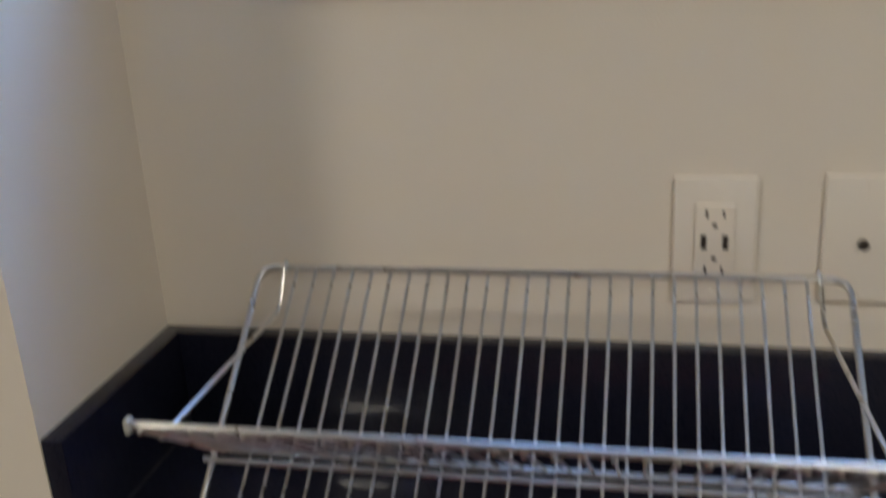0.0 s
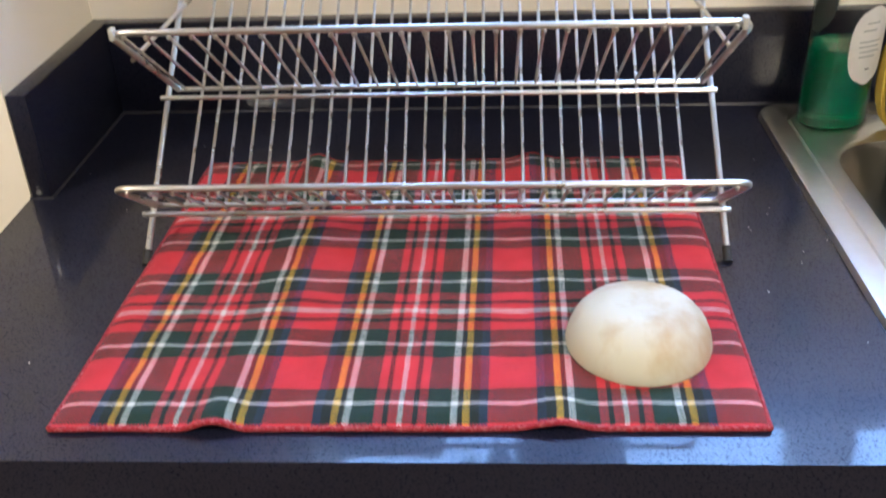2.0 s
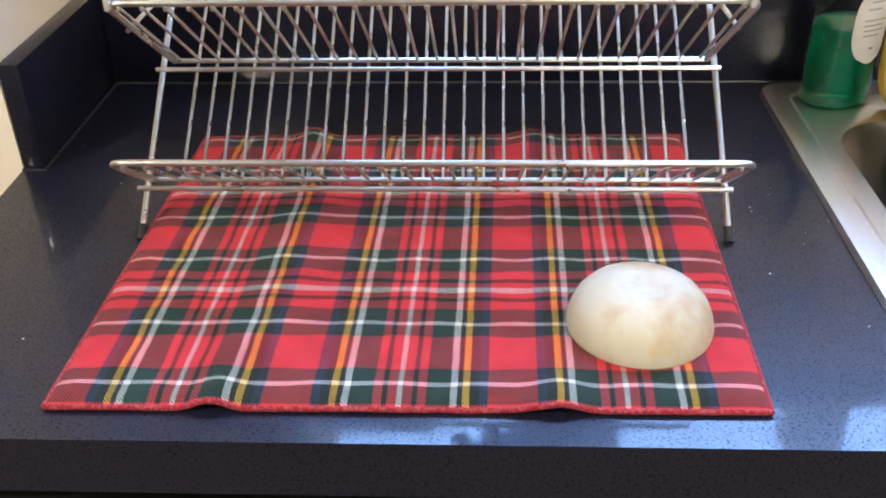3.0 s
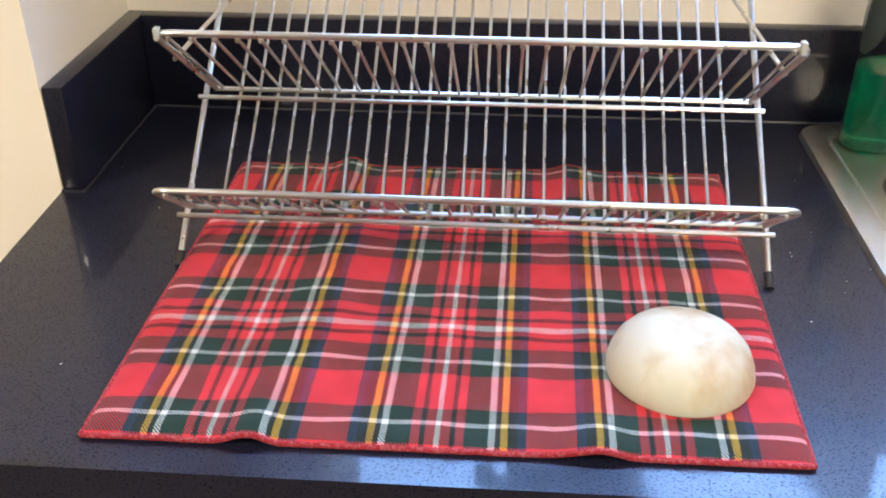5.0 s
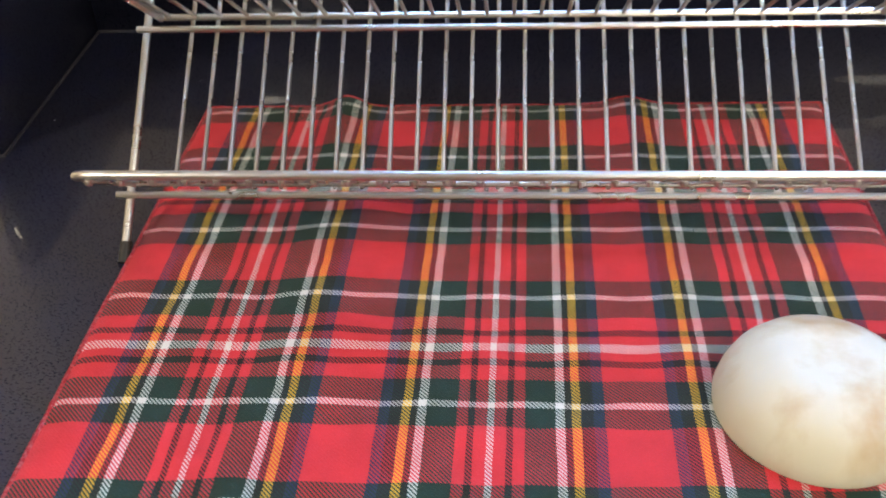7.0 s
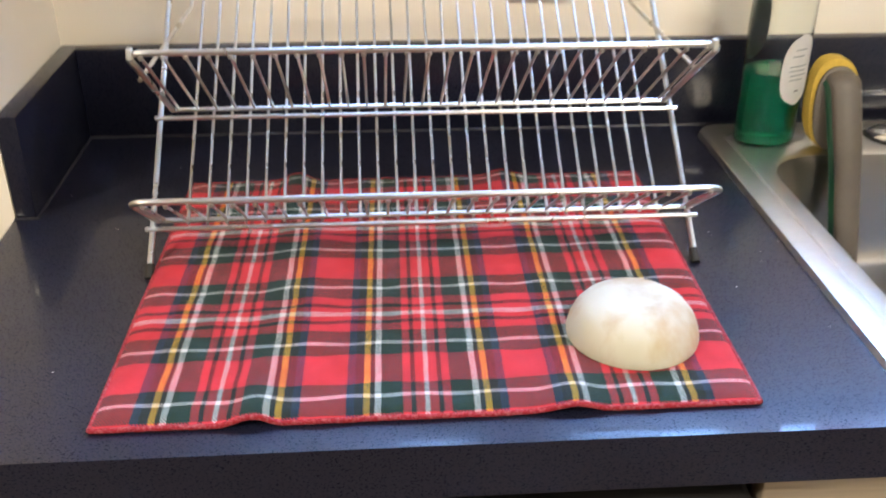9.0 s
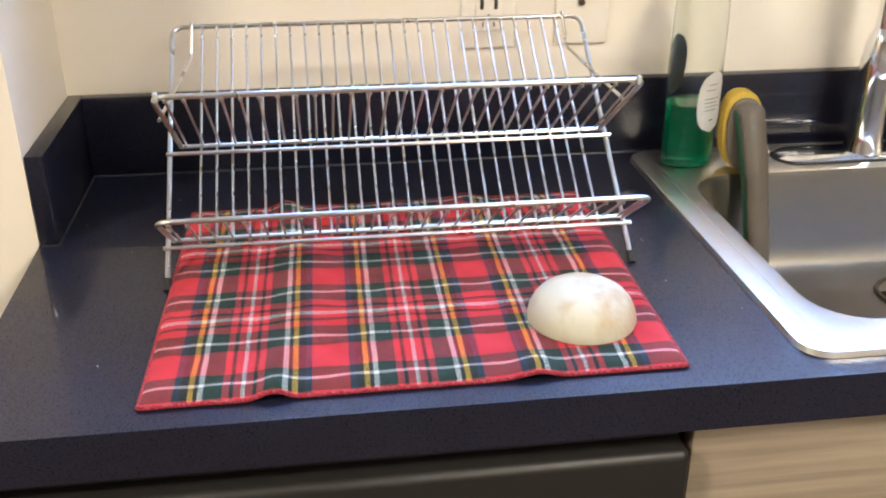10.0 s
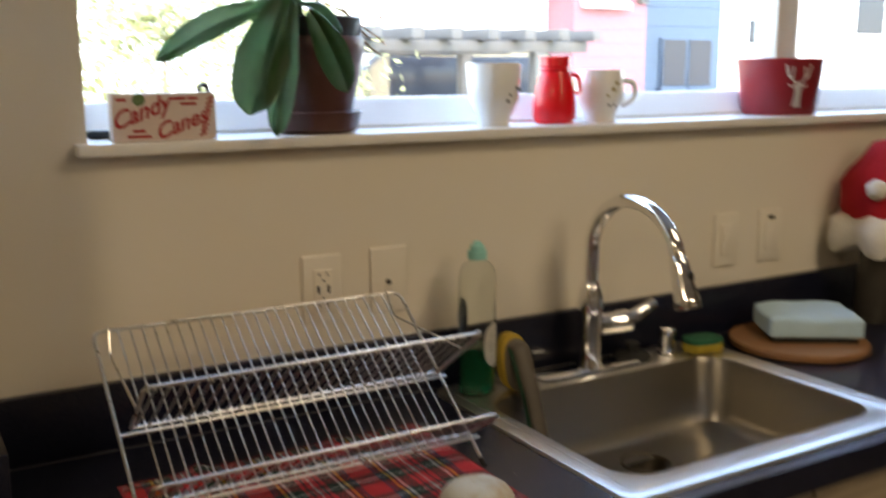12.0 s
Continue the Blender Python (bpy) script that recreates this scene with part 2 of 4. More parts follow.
# tartan: bands from a stripe's centre to half the repeat (0 to 1)
T_RED, T_GREEN, T_NAVY = (0.50, 0.019, 0.028), (0.0030, 0.024, 0.017), (0.011, 0.020, 0.072)
T_BLACK, T_WHITE, T_GOLD = (0.006, 0.006, 0.010), (0.60, 0.59, 0.56), (0.66, 0.34, 0.012)
WARP = [(0, T_WHITE), (0.020, T_RED), (0.109, T_BLACK), (0.153, T_RED), (0.232, T_GREEN), (0.442, T_WHITE), (0.504, T_BLACK), (0.552, T_GOLD),
        (0.617, T_BLACK), (0.700, T_NAVY), (0.778, T_RED)]
WEFT = [(0, T_WHITE), (0.041, T_RED), (0.122, T_BLACK), (0.190, T_RED), (0.325, T_GREEN), (0.532, T_WHITE), (0.586, T_GREEN), (0.758, T_RED)]


def tartan_material():
    m = bpy.data.materials.new("tartan_cloth")
    m.use_nodes = True
    n, l = m.node_tree.nodes, m.node_tree.links
    b = n["Principled BSDF"]
    b.inputs["Roughness"].default_value = 0.95
    b.inputs["Sheen Weight"].default_value = 0.02
    uv = n.new("ShaderNodeUVMap")
    sep = n.new("ShaderNodeSeparateXYZ")
    l.new(uv.outputs[0], sep.inputs[0])

    def calc(op, a, c, clamp=False):
        k = n.new("ShaderNodeMath")
        k.operation, k.use_clamp = op, clamp
        for i, v in enumerate((a, c)):
            if isinstance(v, (int, float)):
                k.inputs[i].default_value = v
            else:
                l.new(v, k.inputs[i])
        return k.outputs[0]

    def bands(axis, centre, half, rows):
        t = calc("PINGPONG", calc("DIVIDE", calc("SUBTRACT", axis, centre), half), 1.0)
        r = n.new("ShaderNodeValToRGB")
        r.color_ramp.interpolation = "CONSTANT"
        for i, (p, c) in enumerate(rows):
            e = r.color_ramp.elements[i] if i < 2 else r.color_ramp.elements.new(p)
            e.position, e.color = p, (*c, 1)
        l.new(t, r.inputs[0])
        return r.outputs[0]

    wob = n.new("ShaderNodeTexNoise")
    wob.inputs["Scale"].default_value, wob.inputs["Detail"].default_value = 60, 3
    l.new(uv.outputs[0], wob.inputs["Vector"])
    stray = calc("MULTIPLY", calc("SUBTRACT", wob.outputs[0], 0.5), 0.0014)
    u, v = calc("ADD", sep.outputs[0], stray), calc("SUBTRACT", sep.outputs[1], stray)
    warp, weft = bands(u, 0.0828, 0.0724, WARP), bands(v, 0.1250, 0.0733, WEFT)
    twill = calc("GREATER_THAN", calc("FRACT", calc("MULTIPLY", calc("ADD", u, v), 440), 0), 0.5)
    mix = n.new("ShaderNodeMix")
    mix.data_type = "RGBA"
    l.new(calc("ADD", calc("MULTIPLY", twill, 0.66), 0.17), mix.inputs[0])
    for src, k in ((warp, 6), (weft, 7)):
        g = n.new("ShaderNodeGamma")
        g.inputs[1].default_value = 0.30
        l.new(src, g.inputs[0])
        l.new(g.outputs[0], mix.inputs[k])
    back = n.new("ShaderNodeGamma")
    back.inputs[1].default_value = 1 / 0.30
    l.new(mix.outputs[2], back.inputs[0])
    nz = n.new("ShaderNodeTexNoise")
    nz.inputs["Scale"].default_value, nz.inputs["Detail"].default_value = 900, 3
    tc = n.new("ShaderNodeTexCoord")
    l.new(tc.outputs["Object"], nz.inputs["Vector"])
    shade = n.new("ShaderNodeMix")
    shade.data_type, shade.blend_type = "RGBA", "MULTIPLY"
    shade.inputs[0].default_value = 0.25
    l.new(back.outputs[0], shade.inputs[6])
    l.new(nz.outputs[0], shade.inputs[7])
    worn = n.new("ShaderNodeTexNoise")
    worn.inputs["Scale"].default_value, worn.inputs["Detail"].default_value = 38, 5
    l.new(tc.outputs["Object"], worn.inputs["Vector"])
    fade = n.new("ShaderNodeMapRange")
    fade.inputs[1].default_value, fade.inputs[2].default_value, fade.inputs[3].default_value, fade.inputs[4].default_value = 0.3, 0.7, 0.78, 1.06
    l.new(worn.outputs[0], fade.inputs[0])
    felt = n.new("ShaderNodeMix")
    felt.data_type, felt.blend_type = "RGBA", "MULTIPLY"
    felt.inputs[0].default_value = 1.0
    l.new(shade.outputs[2], felt.inputs[6])
    l.new(fade.outputs[0], felt.inputs[7])
    l.new(felt.outputs[2], b.inputs["Base Color"])
    bp = n.new("ShaderNodeBump")
    bp.inputs["Strength"].default_value, bp.inputs["Distance"].default_value = 0.5, 0.0006
    l.new(calc("ADD", twill, nz.outputs[0]), bp.inputs["Height"])
    l.new(bp.outputs[0], b.inputs["Normal"])
    return m


TARTAN = tartan_material()
HEM = material("red_hem_cloth", (0.23, 0.008, 0.016), 0.95, grain=700, amount=0.45, bump=0.8, stain=0.22, stain_scale=420, stain_colour=(0.62, 0.40, 0.40))
ALABASTER = material("milky_stone", (0.48, 0.465, 0.375), 0.50, grain=34, amount=0.08, stain=0.95, stain_scale=30, stain_colour=(0.34, 0.22, 0.09), stretch=(1, 1, 0.35), sss=0.15, ior=1.30)


# ---- mesh helpers ----
def mesh_of(name, bm, mat, smooth=True):
    me = bpy.data.meshes.new(name)
    bmesh.ops.recalc_face_normals(bm, faces=bm.faces)
    bm.to_mesh(me)
    bm.free()
    for p in me.polygons:
        p.use_smooth = smooth
    me.materials.append(mat)
    if smooth:
        me.set_sharp_from_angle(angle=radians(40))
    return me


def part(name, bm, mat, parent=None, label="", smooth=True):
    ob = new(name, mesh_of(name, bm, mat, smooth))
    ob.parent = parent
    if label:
        ob["label"] = label
    return ob


def thing(name, label, category, at=(0, 0, 0), group="", turn=0):
    ob = new(name)
    ob.empty_display_size = 0.02
    ob.matrix_world = pose(*at, 0, 0, turn)
    return tagged(ob, label, category, group)


def box(x0, x1, y0, y1, z0, z1, bevel=0.0, segs=2, bm=None):
    bm = bm or bmesh.new()
    r = bmesh.ops.create_cube(bm, size=1)
    vs = r["verts"]
    for v in vs:
        v.co = Vector((x0 + (v.co.x + 0.5) * (x1 - x0), y0 + (v.co.y + 0.5) * (y1 - y0), z0 + (v.co.z + 0.5) * (z1 - z0)))
    if bevel:
        es = {e for v in vs for e in v.link_edges}
        bmesh.ops.bevel(bm, geom=list(es), offset=bevel, segments=segs, affect="EDGES", profile=0.5)
    return bm


def lathe(profile, n=40, centre=(0, 0), squash=1.0, bm=None):
    """A body turned round the z axis; profile: rows of (radius, height)."""
    bm = bm or bmesh.new()
    rings = []
    for r, z in profile:
        if r < 1e-6:
            rings.append([bm.verts.new((centre[0], centre[1], z))])
        else:
            rings.append([bm.verts.new((centre[0] + r * math.cos(2 * math.pi * i / n), centre[1] + squash * r * math.sin(2 * math.pi * i / n), z)) for i in range(n)])
    for a, b in zip(rings, rings[1:]):
        for i in range(n):
            j = (i + 1) % n
            if len(a) == 1 and len(b) == 1:
                continue
            if len(a) == 1:
                bm.faces.new((a[0], b[i], b[j]))
            elif len(b) == 1:
                bm.faces.new((a[i], a[j], b[0]))
            else:
                bm.faces.new((a[i], a[j], b[j], b[i]))
    return bm


def rounded(points, radius, steps=5):
    """A polyline whose inner corners are rounded off."""
    pts = [Vector(p) for p in points]
    out = [pts[0]]
    for a, b, c in zip(pts, pts[1:], pts[2:]):
        da, dc = (a - b), (c - b)
        r = min(radius, da.length * 0.49, dc.length * 0.49)
        p, q = b + da.normalized() * r, b + dc.normalized() * r
        for i in range(steps + 1):
            t = i / steps
            out.append(p * (1 - t) ** 2 + b * 2 * t * (1 - t) + q * t * t)
    out.append(pts[-1])
    return out


def tube(points, radius, n=8, flat=1.0, bm=None, radii=None):
    """A round wire or pipe along a polyline, closed at its ends."""
    bm = bm or bmesh.new()
    pts = [Vector(p) for p in points]
    rings, side = [], None
    for i, p in enumerate(pts):
        d = (pts[min(i + 1, len(pts) - 1)] - pts[max(i - 1, 0)]).normalized()
        if side is None:
            side = d.cross(Vector((0, 0, 1)))
            if side.length < 1e-3:
                side = Vector((1, 0, 0))
        side = (side - d * side.dot(d)).normalized()
        up = d.cross(side)
        r = radii[i] if radii else radius
        rings.append([bm.verts.new(p + side * (r * math.cos(2 * math.pi * k / n)) + up * (flat * r * math.sin(2 * math.pi * k / n))) for k in range(n)])
    for a, b in zip(rings, rings[1:]):
        for k in range(n):
            bm.faces.new((a[k], a[(k + 1) % n], b[(k + 1) % n], b[k]))
    bm.faces.new(rings[0])
    bm.faces.new(rings[-1][::-1])
    return bm


def setting(name, bm, mat, label, smooth=False):
    return tagged(part(name, bm, mat, None, "", smooth), label, "", "", "structure")


def slab_with_hole(x0, x1, y0, y1, z0, z1, hole, axis="z"):
    """A slab with one rectangular opening right through it, from four butted boxes joined into one mesh."""
    hx0, hx1, hy0, hy1 = hole
    bm = bmesh.new()
    for a0, a1, b0, b1 in ((x0, hx0, y0, y1), (hx1, x1, y0, y1), (hx0, hx1, y0, hy0), (hx0, hx1, hy1, y1)):
        if axis == "z":
            box(a0, a1, b0, b1, z0, z1, bm=bm)
        else:
            box(a0, a1, z0, z1, b0, b1, bm=bm)
    bmesh.ops.remove_doubles(bm, verts=bm.verts, dist=1e-5)
    return bm


# ---- the room ----
TOP = 0.90
WX0, WX1, WZ0, WZ1 = 0.178, 2.60, 1.338, 2.25
setting("wall_north", slab_with_hole(0.0, 4.0, 0.0, 2.55, 0.0, 0.20, (WX0, WX1, WZ0, WZ1), "y"), WALL, "cream painted wall with a wide window opening")
setting("wall_west", box(-1.6, 0.0, -0.226, 0.20, 0.0, 2.55), WALL, "cream painted wall end beside the worktop")
# Three unseen walls added to close the room and keep metal reflections dark.
setting("wall_far_west", box(-1.7, -1.6, -3.7, 0.20, 0.0, 2.55), DIM, "unseen side wall, toned dark to dim reflections")
setting("wall_east", box(4.0, 4.1, -3.7, 0.20, 0.0, 2.55), DIM, "unseen side wall, toned dark to dim reflections")
setting("wall_south", box(-1.6, 4.0, -3.7, -3.6, 0.0, 2.55), DIM, "unseen back wall, toned dark to dim reflections")
# Unseen floor, its colour lowered so the stone mirrors less light.
setting("floor", box(-1.7, 4.1, -3.7, 0.20, -0.1, 0.0), FLOOR, "unseen brown plank-patterned floor, toned dark to dim reflections")
# Unseen ceiling added as a sun block; greyed to lower the bounce.
setting("ceiling", box(-1.7, 4.1, -3.7, 0.20, 2.55, 2.65), CEIL, "unseen ceiling added to keep the sun out, toned down")
setting("window_sill", box(0.160, 2.62, -0.030, 0.125, WZ0 + 0.0, 1.356, 0.003), SILL, "white painted window sill board", True)

rail = bmesh.new()
rail_ends = [[rail.verts.new((x, y, z)) for y, z in ((0.100, 1.3562), (0.100, 1.362), (0.150, 1.402), (0.158, 1.408), (0.175, 1.408), (0.175, 1.3562))] for x in (WX0, WX1)]
for i in range(6):
    rail.faces.new((rail_ends[0][i], rail_ends[0][(i + 1) % 6], rail_ends[1][(i + 1) % 6], rail_ends[1][i]))
rail.faces.new(rail_ends[0]), rail.faces.new(rail_ends[1][::-1])
window = setting("window_1", rail, TRIM, "white framed window over the worktop")
part("window_frame", box(WX0, WX0 + 0.014, 0.128, 0.175, 1.408, WZ1 - 0.05, 0.004), TRIM, window)
part("window_frame", box(WX1 - 0.045, WX1, 0.128, 0.175, 1.408, WZ1 - 0.05, 0.004), TRIM, window)
part("window_frame", box(WX0, WX1, 0.128, 0.175, WZ1 - 0.05, WZ1, 0.004), TRIM, window)
part("mullion", box(1.715, 1.765, 0.115, 0.180, 1.408, WZ1 - 0.05, 0.005), TRIM, window)
part("mullion", box(1.768, 1.805, 0.128, 0.175, 1.408, WZ1 - 0.05, 0.004), TRIM, window)
for a, b in ((WX0 + 0.014, 1.715), (1.805, WX1 - 0.045)):
    p = part("pane", box(a, b, 0.150, 0.154, 1.408, WZ1 - 0.05), PANE, window, "clear window glass", False)
    p.visible_shadow = False


def counter():
    bm = slab_with_hole(0.0, 3.2, -0.583, -0.003, TOP - 0.045, TOP, (0.752, 1.325, -0.535, -0.055))
    top = setting("worktop", bm, COUNTER, "polished black speckled stone worktop")
    top["category"] = "worktop"
    part("backsplash", box(0.020, 3.2, -0.019, -0.001, TOP, TOP + 0.103, 0.0015), COUNTER, top)
    part("backsplash", box(0.001, 0.020, -0.226, -0.001, TOP, TOP + 0.103, 0.0015), COUNTER, top)
    SEAL = material("clear_sealant", (0.025, 0.025, 0.035), 0.4)
    part("sealant", tube([(0.022, -0.0205, TOP + 0.0005), (3.2, -0.0205, TOP + 0.0005)], 0.0014, 6), SEAL, top, "thin grey sealant bead")
    part("sealant", tube([(0.0, -0.2275, TOP + 0.0005), (0.0215, -0.2275, TOP + 0.0005), (0.0215, -0.022, TOP + 0.0005)], 0.0014, 6), SEAL, top, "thin grey sealant bead")


counter()


def cabinets():
    for i, (a, b) in enumerate(((0.614, 1.06), (1.063, 1.51), (1.513, 1.96), (1.963, 3.2))):
        c = thing("base_cabinet", "grey-brown wood-grain laminate base cabinet under the worktop", "cabinet", (a, -0.57, 0), "base cabinets")
        part("body", box(0.0, b - a, 0.018, 0.54, 0.10, 0.70 if i < 2 else TOP - 0.046), CABINET, c)
        part("door", box(0.0015, b - a - 0.0015, -0.002, 0.017, 0.12, 0.846, 0.0015), CABINET, c)
    d = thing("dishwasher", "black dishwasher with a pocket handle under the worktop", "dishwasher", (0.006, -0.57, 0))
    part("body", box(0.0, 0.602, 0.02, 0.54, 0.02, TOP - 0.046), BLACK, d)
    part("door", box(0.0, 0.602, -0.022, 0.019, 0.11, 0.838, 0.008, 3), BLACK, d)
    part("control_panel", box(0.004, 0.598, 0.002, 0.019, 0.840, 0.853, 0.002), BLACK, d)
    part("kick_plate", box(0.0, 0.602, 0.06, 0.075, 0.0, 0.10), BLACK, d)


cabinets()


# ---- sink ----
def rect_ring(bm, x0, x1, y0, y1, r, z, n=6):
    ring = []
    for cx, cy, a0 in ((x1 - r, y1 - r, 0), (x0 + r, y1 - r, 90), (x0 + r, y0 + r, 180), (x1 - r, y0 + r, 270)):
        for i in range(n + 1):
            a = radians(a0 + 90 * i / n)
            ring.append(bm.verts.new((cx + r * math.cos(a), cy + r * math.sin(a), z)))
    return ring


def bridge(bm, a, b):
    n = len(a)
    for i in range(n):
        bm.faces.new((a[i], a[(i + 1) % n], b[(i + 1) % n], b[i]))


def sink():
    s = thing("kitchen_sink", "single-bowl brushed steel sink dropped into the worktop", "sink", (0, 0, TOP))
    bm = bmesh.new()
    X0, X1, Y0, Y1 = 0.717, 1.352, -0.558, -0.034
    x0, x1, y0, y1 = 0.768, 1.312, -0.497, -0.124
    rings = [rect_ring(bm, X0, X1, Y0, Y1, 0.030, 0.0005), rect_ring(bm, X0 + 0.002, X1 - 0.002, Y0 + 0.002, Y1 - 0.002, 0.028, 0.0060),
             rect_ring(bm, X0 + 0.007, X1 - 0.007, Y0 + 0.007, Y1 - 0.007, 0.025, 0.0074), rect_ring(bm, X0 + 0.0250, X1 - 0.0250, Y0 + 0.0250, Y1 - 0.0250, 0.020, 0.0054),
             rect_ring(bm, X0 + 0.0265, X1 - 0.0265, Y0 + 0.0265, Y1 - 0.0265, 0.019, 0.0024), rect_ring(bm, X0 + 0.0285, X1 - 0.0285, Y0 + 0.0285, Y1 - 0.0285, 0.018, 0.0046),
             rect_ring(bm, x0 - 0.006, x1 + 0.006, y0 - 0.006, y1 + 0.006, 0.062, 0.0030), rect_ring(bm, x0 - 0.001, x1 + 0.001, y0 - 0.001, y1 + 0.001, 0.060, 0.001),
             rect_ring(bm, x0 + 0.003, x1 - 0.003, y0 + 0.003, y1 - 0.003, 0.058, -0.008), rect_ring(bm, x0 + 0.010, x1 - 0.010, y0 + 0.010, y1 - 0.010, 0.055, -0.100),
             rect_ring(bm, x0 + 0.018, x1 - 0.018, y0 + 0.018, y1 - 0.018, 0.050, -0.122), rect_ring(bm, x0 + 0.035, x1 - 0.035, y0 + 0.035, y1 - 0.035, 0.045, -0.132)]
    for a, b in zip(rings[7:], rings[8:]):
        bridge(bm, a, b)
    # the floor falls to a round outlet
    cx, cy, rr = 1.050, -0.225, 0.044
    last = rings[-1]
    hole = []
    for v in last:
        d = Vector((v.co.x - cx, v.co.y - cy)).normalized()
        hole.append(bm.verts.new((cx + rr * d.x, cy + rr * d.y, -0.136)))
    bridge(bm, last, hole)
    rim = bmesh.new()
    loops = [[rim.verts.new(v.co) for v in r] for r in rings[:8]]
    for a, b in zip(loops, loops[1:]):
        bridge(rim, a, b)
    bmesh.ops.delete(bm, geom=[v for v in bm.verts if not v.link_faces], context="VERTS")
    part("rim", rim, LIT_RIM, s, "steel rim, toned bright for the window it reflects")
    part("basin", bm, SHADED_BASIN, s, "brushed steel basin, toned dark for the shade inside")
    # Cup tone and the dark middle rib paint the outlet's shade.
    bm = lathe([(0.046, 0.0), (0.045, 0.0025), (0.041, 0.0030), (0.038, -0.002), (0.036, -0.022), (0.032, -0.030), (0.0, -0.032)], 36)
    o = part("drain", bm, SHADED_STEEL, s, "ribbed steel drain strainer, toned dark for the shade inside it")
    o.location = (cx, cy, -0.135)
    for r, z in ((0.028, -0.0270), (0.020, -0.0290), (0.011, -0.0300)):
        ring = part("rib", tube([(r * math.cos(a), r * math.sin(a), z) for a in [2 * math.pi * i / 28 for i in range(29)]], 0.0018, 6), SLOT if r == 0.020 else SHADED_STEEL, o)


sink()


def faucet():
    f = thing("kitchen_faucet", "chrome gooseneck pull-down faucet on the sink deck", "faucet", (1.035, -0.078, TOP + 0.0035))
    bm = bmesh.new()
    a, b = rect_ring(bm, -0.125, 0.125, -0.028, 0.028, 0.0279, 0.0, 8), rect_ring(bm, -0.125, 0.125, -0.028, 0.028, 0.0279, 0.003, 8)
    c = rect_ring(bm, -0.119, 0.119, -0.023, 0.023, 0.0229, 0.007, 8)
    bridge(bm, a, b), bridge(bm, b, c), bm.faces.new(c)
    part("deck_plate", bm, POLISH, f)
    bm = bmesh.new()
    a, b = rect_ring(bm, -0.129, 0.129, -0.031, 0.031, 0.0309, -0.0008, 8), rect_ring(bm, -0.129, 0.129, -0.031, 0.031, 0.0309, 0.0016, 8)
    bridge(bm, a, b), bm.faces.new(b), bm.faces.new(a[::-1])
    part("gasket", bm, RUBBER, f, "thin black rubber gasket")
    part("body", lathe([(0.0, 0.006), (0.027, 0.006), (0.026, 0.012), (0.0225, 0.03), (0.021, 0.07), (0.0225, 0.10), (0.0235, 0.125), (0.021, 0.15), (0.0155, 0.165), (0.013, 0.17), (0.0, 0.17)], 32), POLISH, f)
    pts = [(0, 0, 0.16), (0, 0, 0.20)]
    for i in range(0, 17):
        t = radians(180 - 168 * i / 16)
        w = 0.105 if i < 8 else 0.118
        pts.append((0, -0.105 - w * math.cos(t), 0.228 + 0.101 * math.sin(t)))
    part("gooseneck", tube(pts, 0.0130, 18), POLISH, f)
    end, d = Vector(pts[-1]), (Vector(pts[-1]) - Vector(pts[-2])).normalized()
    head = [end + d * s for s in (0, 0.004, 0.010, 0.040, 0.070, 0.082, 0.086)]
    part("spray_head", tube(head, 0.016, 18, radii=[0.0130, 0.0150, 0.0160, 0.0175, 0.0215, 0.0230, 0.0212]), POLISH, f)
    for k in (0.030, 0.056):
        bt = bmesh.new()
        bmesh.ops.create_uvsphere(bt, u_segments=14, v_segments=8, radius=1.0)
        btn = part("spray_button", bt, RUBBER, f, "black oval spray button")
        side = Vector((0.25, -0.94, -0.10)).normalized()
        btn.location, btn.scale = end + d * k + side * 0.0155, (0.0085, 0.0052, 0.0120)
    part("valve", tube([(0.015, -0.002, 0.082), (0.060, -0.004, 0.082), (0.063, -0.004, 0.082), (0.085, -0.005, 0.083), (0.092, -0.005, 0.084)], 0.018, 20, radii=[0.0205, 0.0205, 0.0222, 0.0222, 0.016]), POLISH, f)
    part("lever", tube([(0.080, -0.006, 0.085), (0.103, -0.008, 0.092), (0.126, -0.010, 0.103), (0.145, -0.012, 0.112), (0.149, -0.012, 0.114)], 0.008, 12, radii=[0.0140, 0.0122, 0.0105, 0.0098, 0.006]), POLISH, f)


faucet()


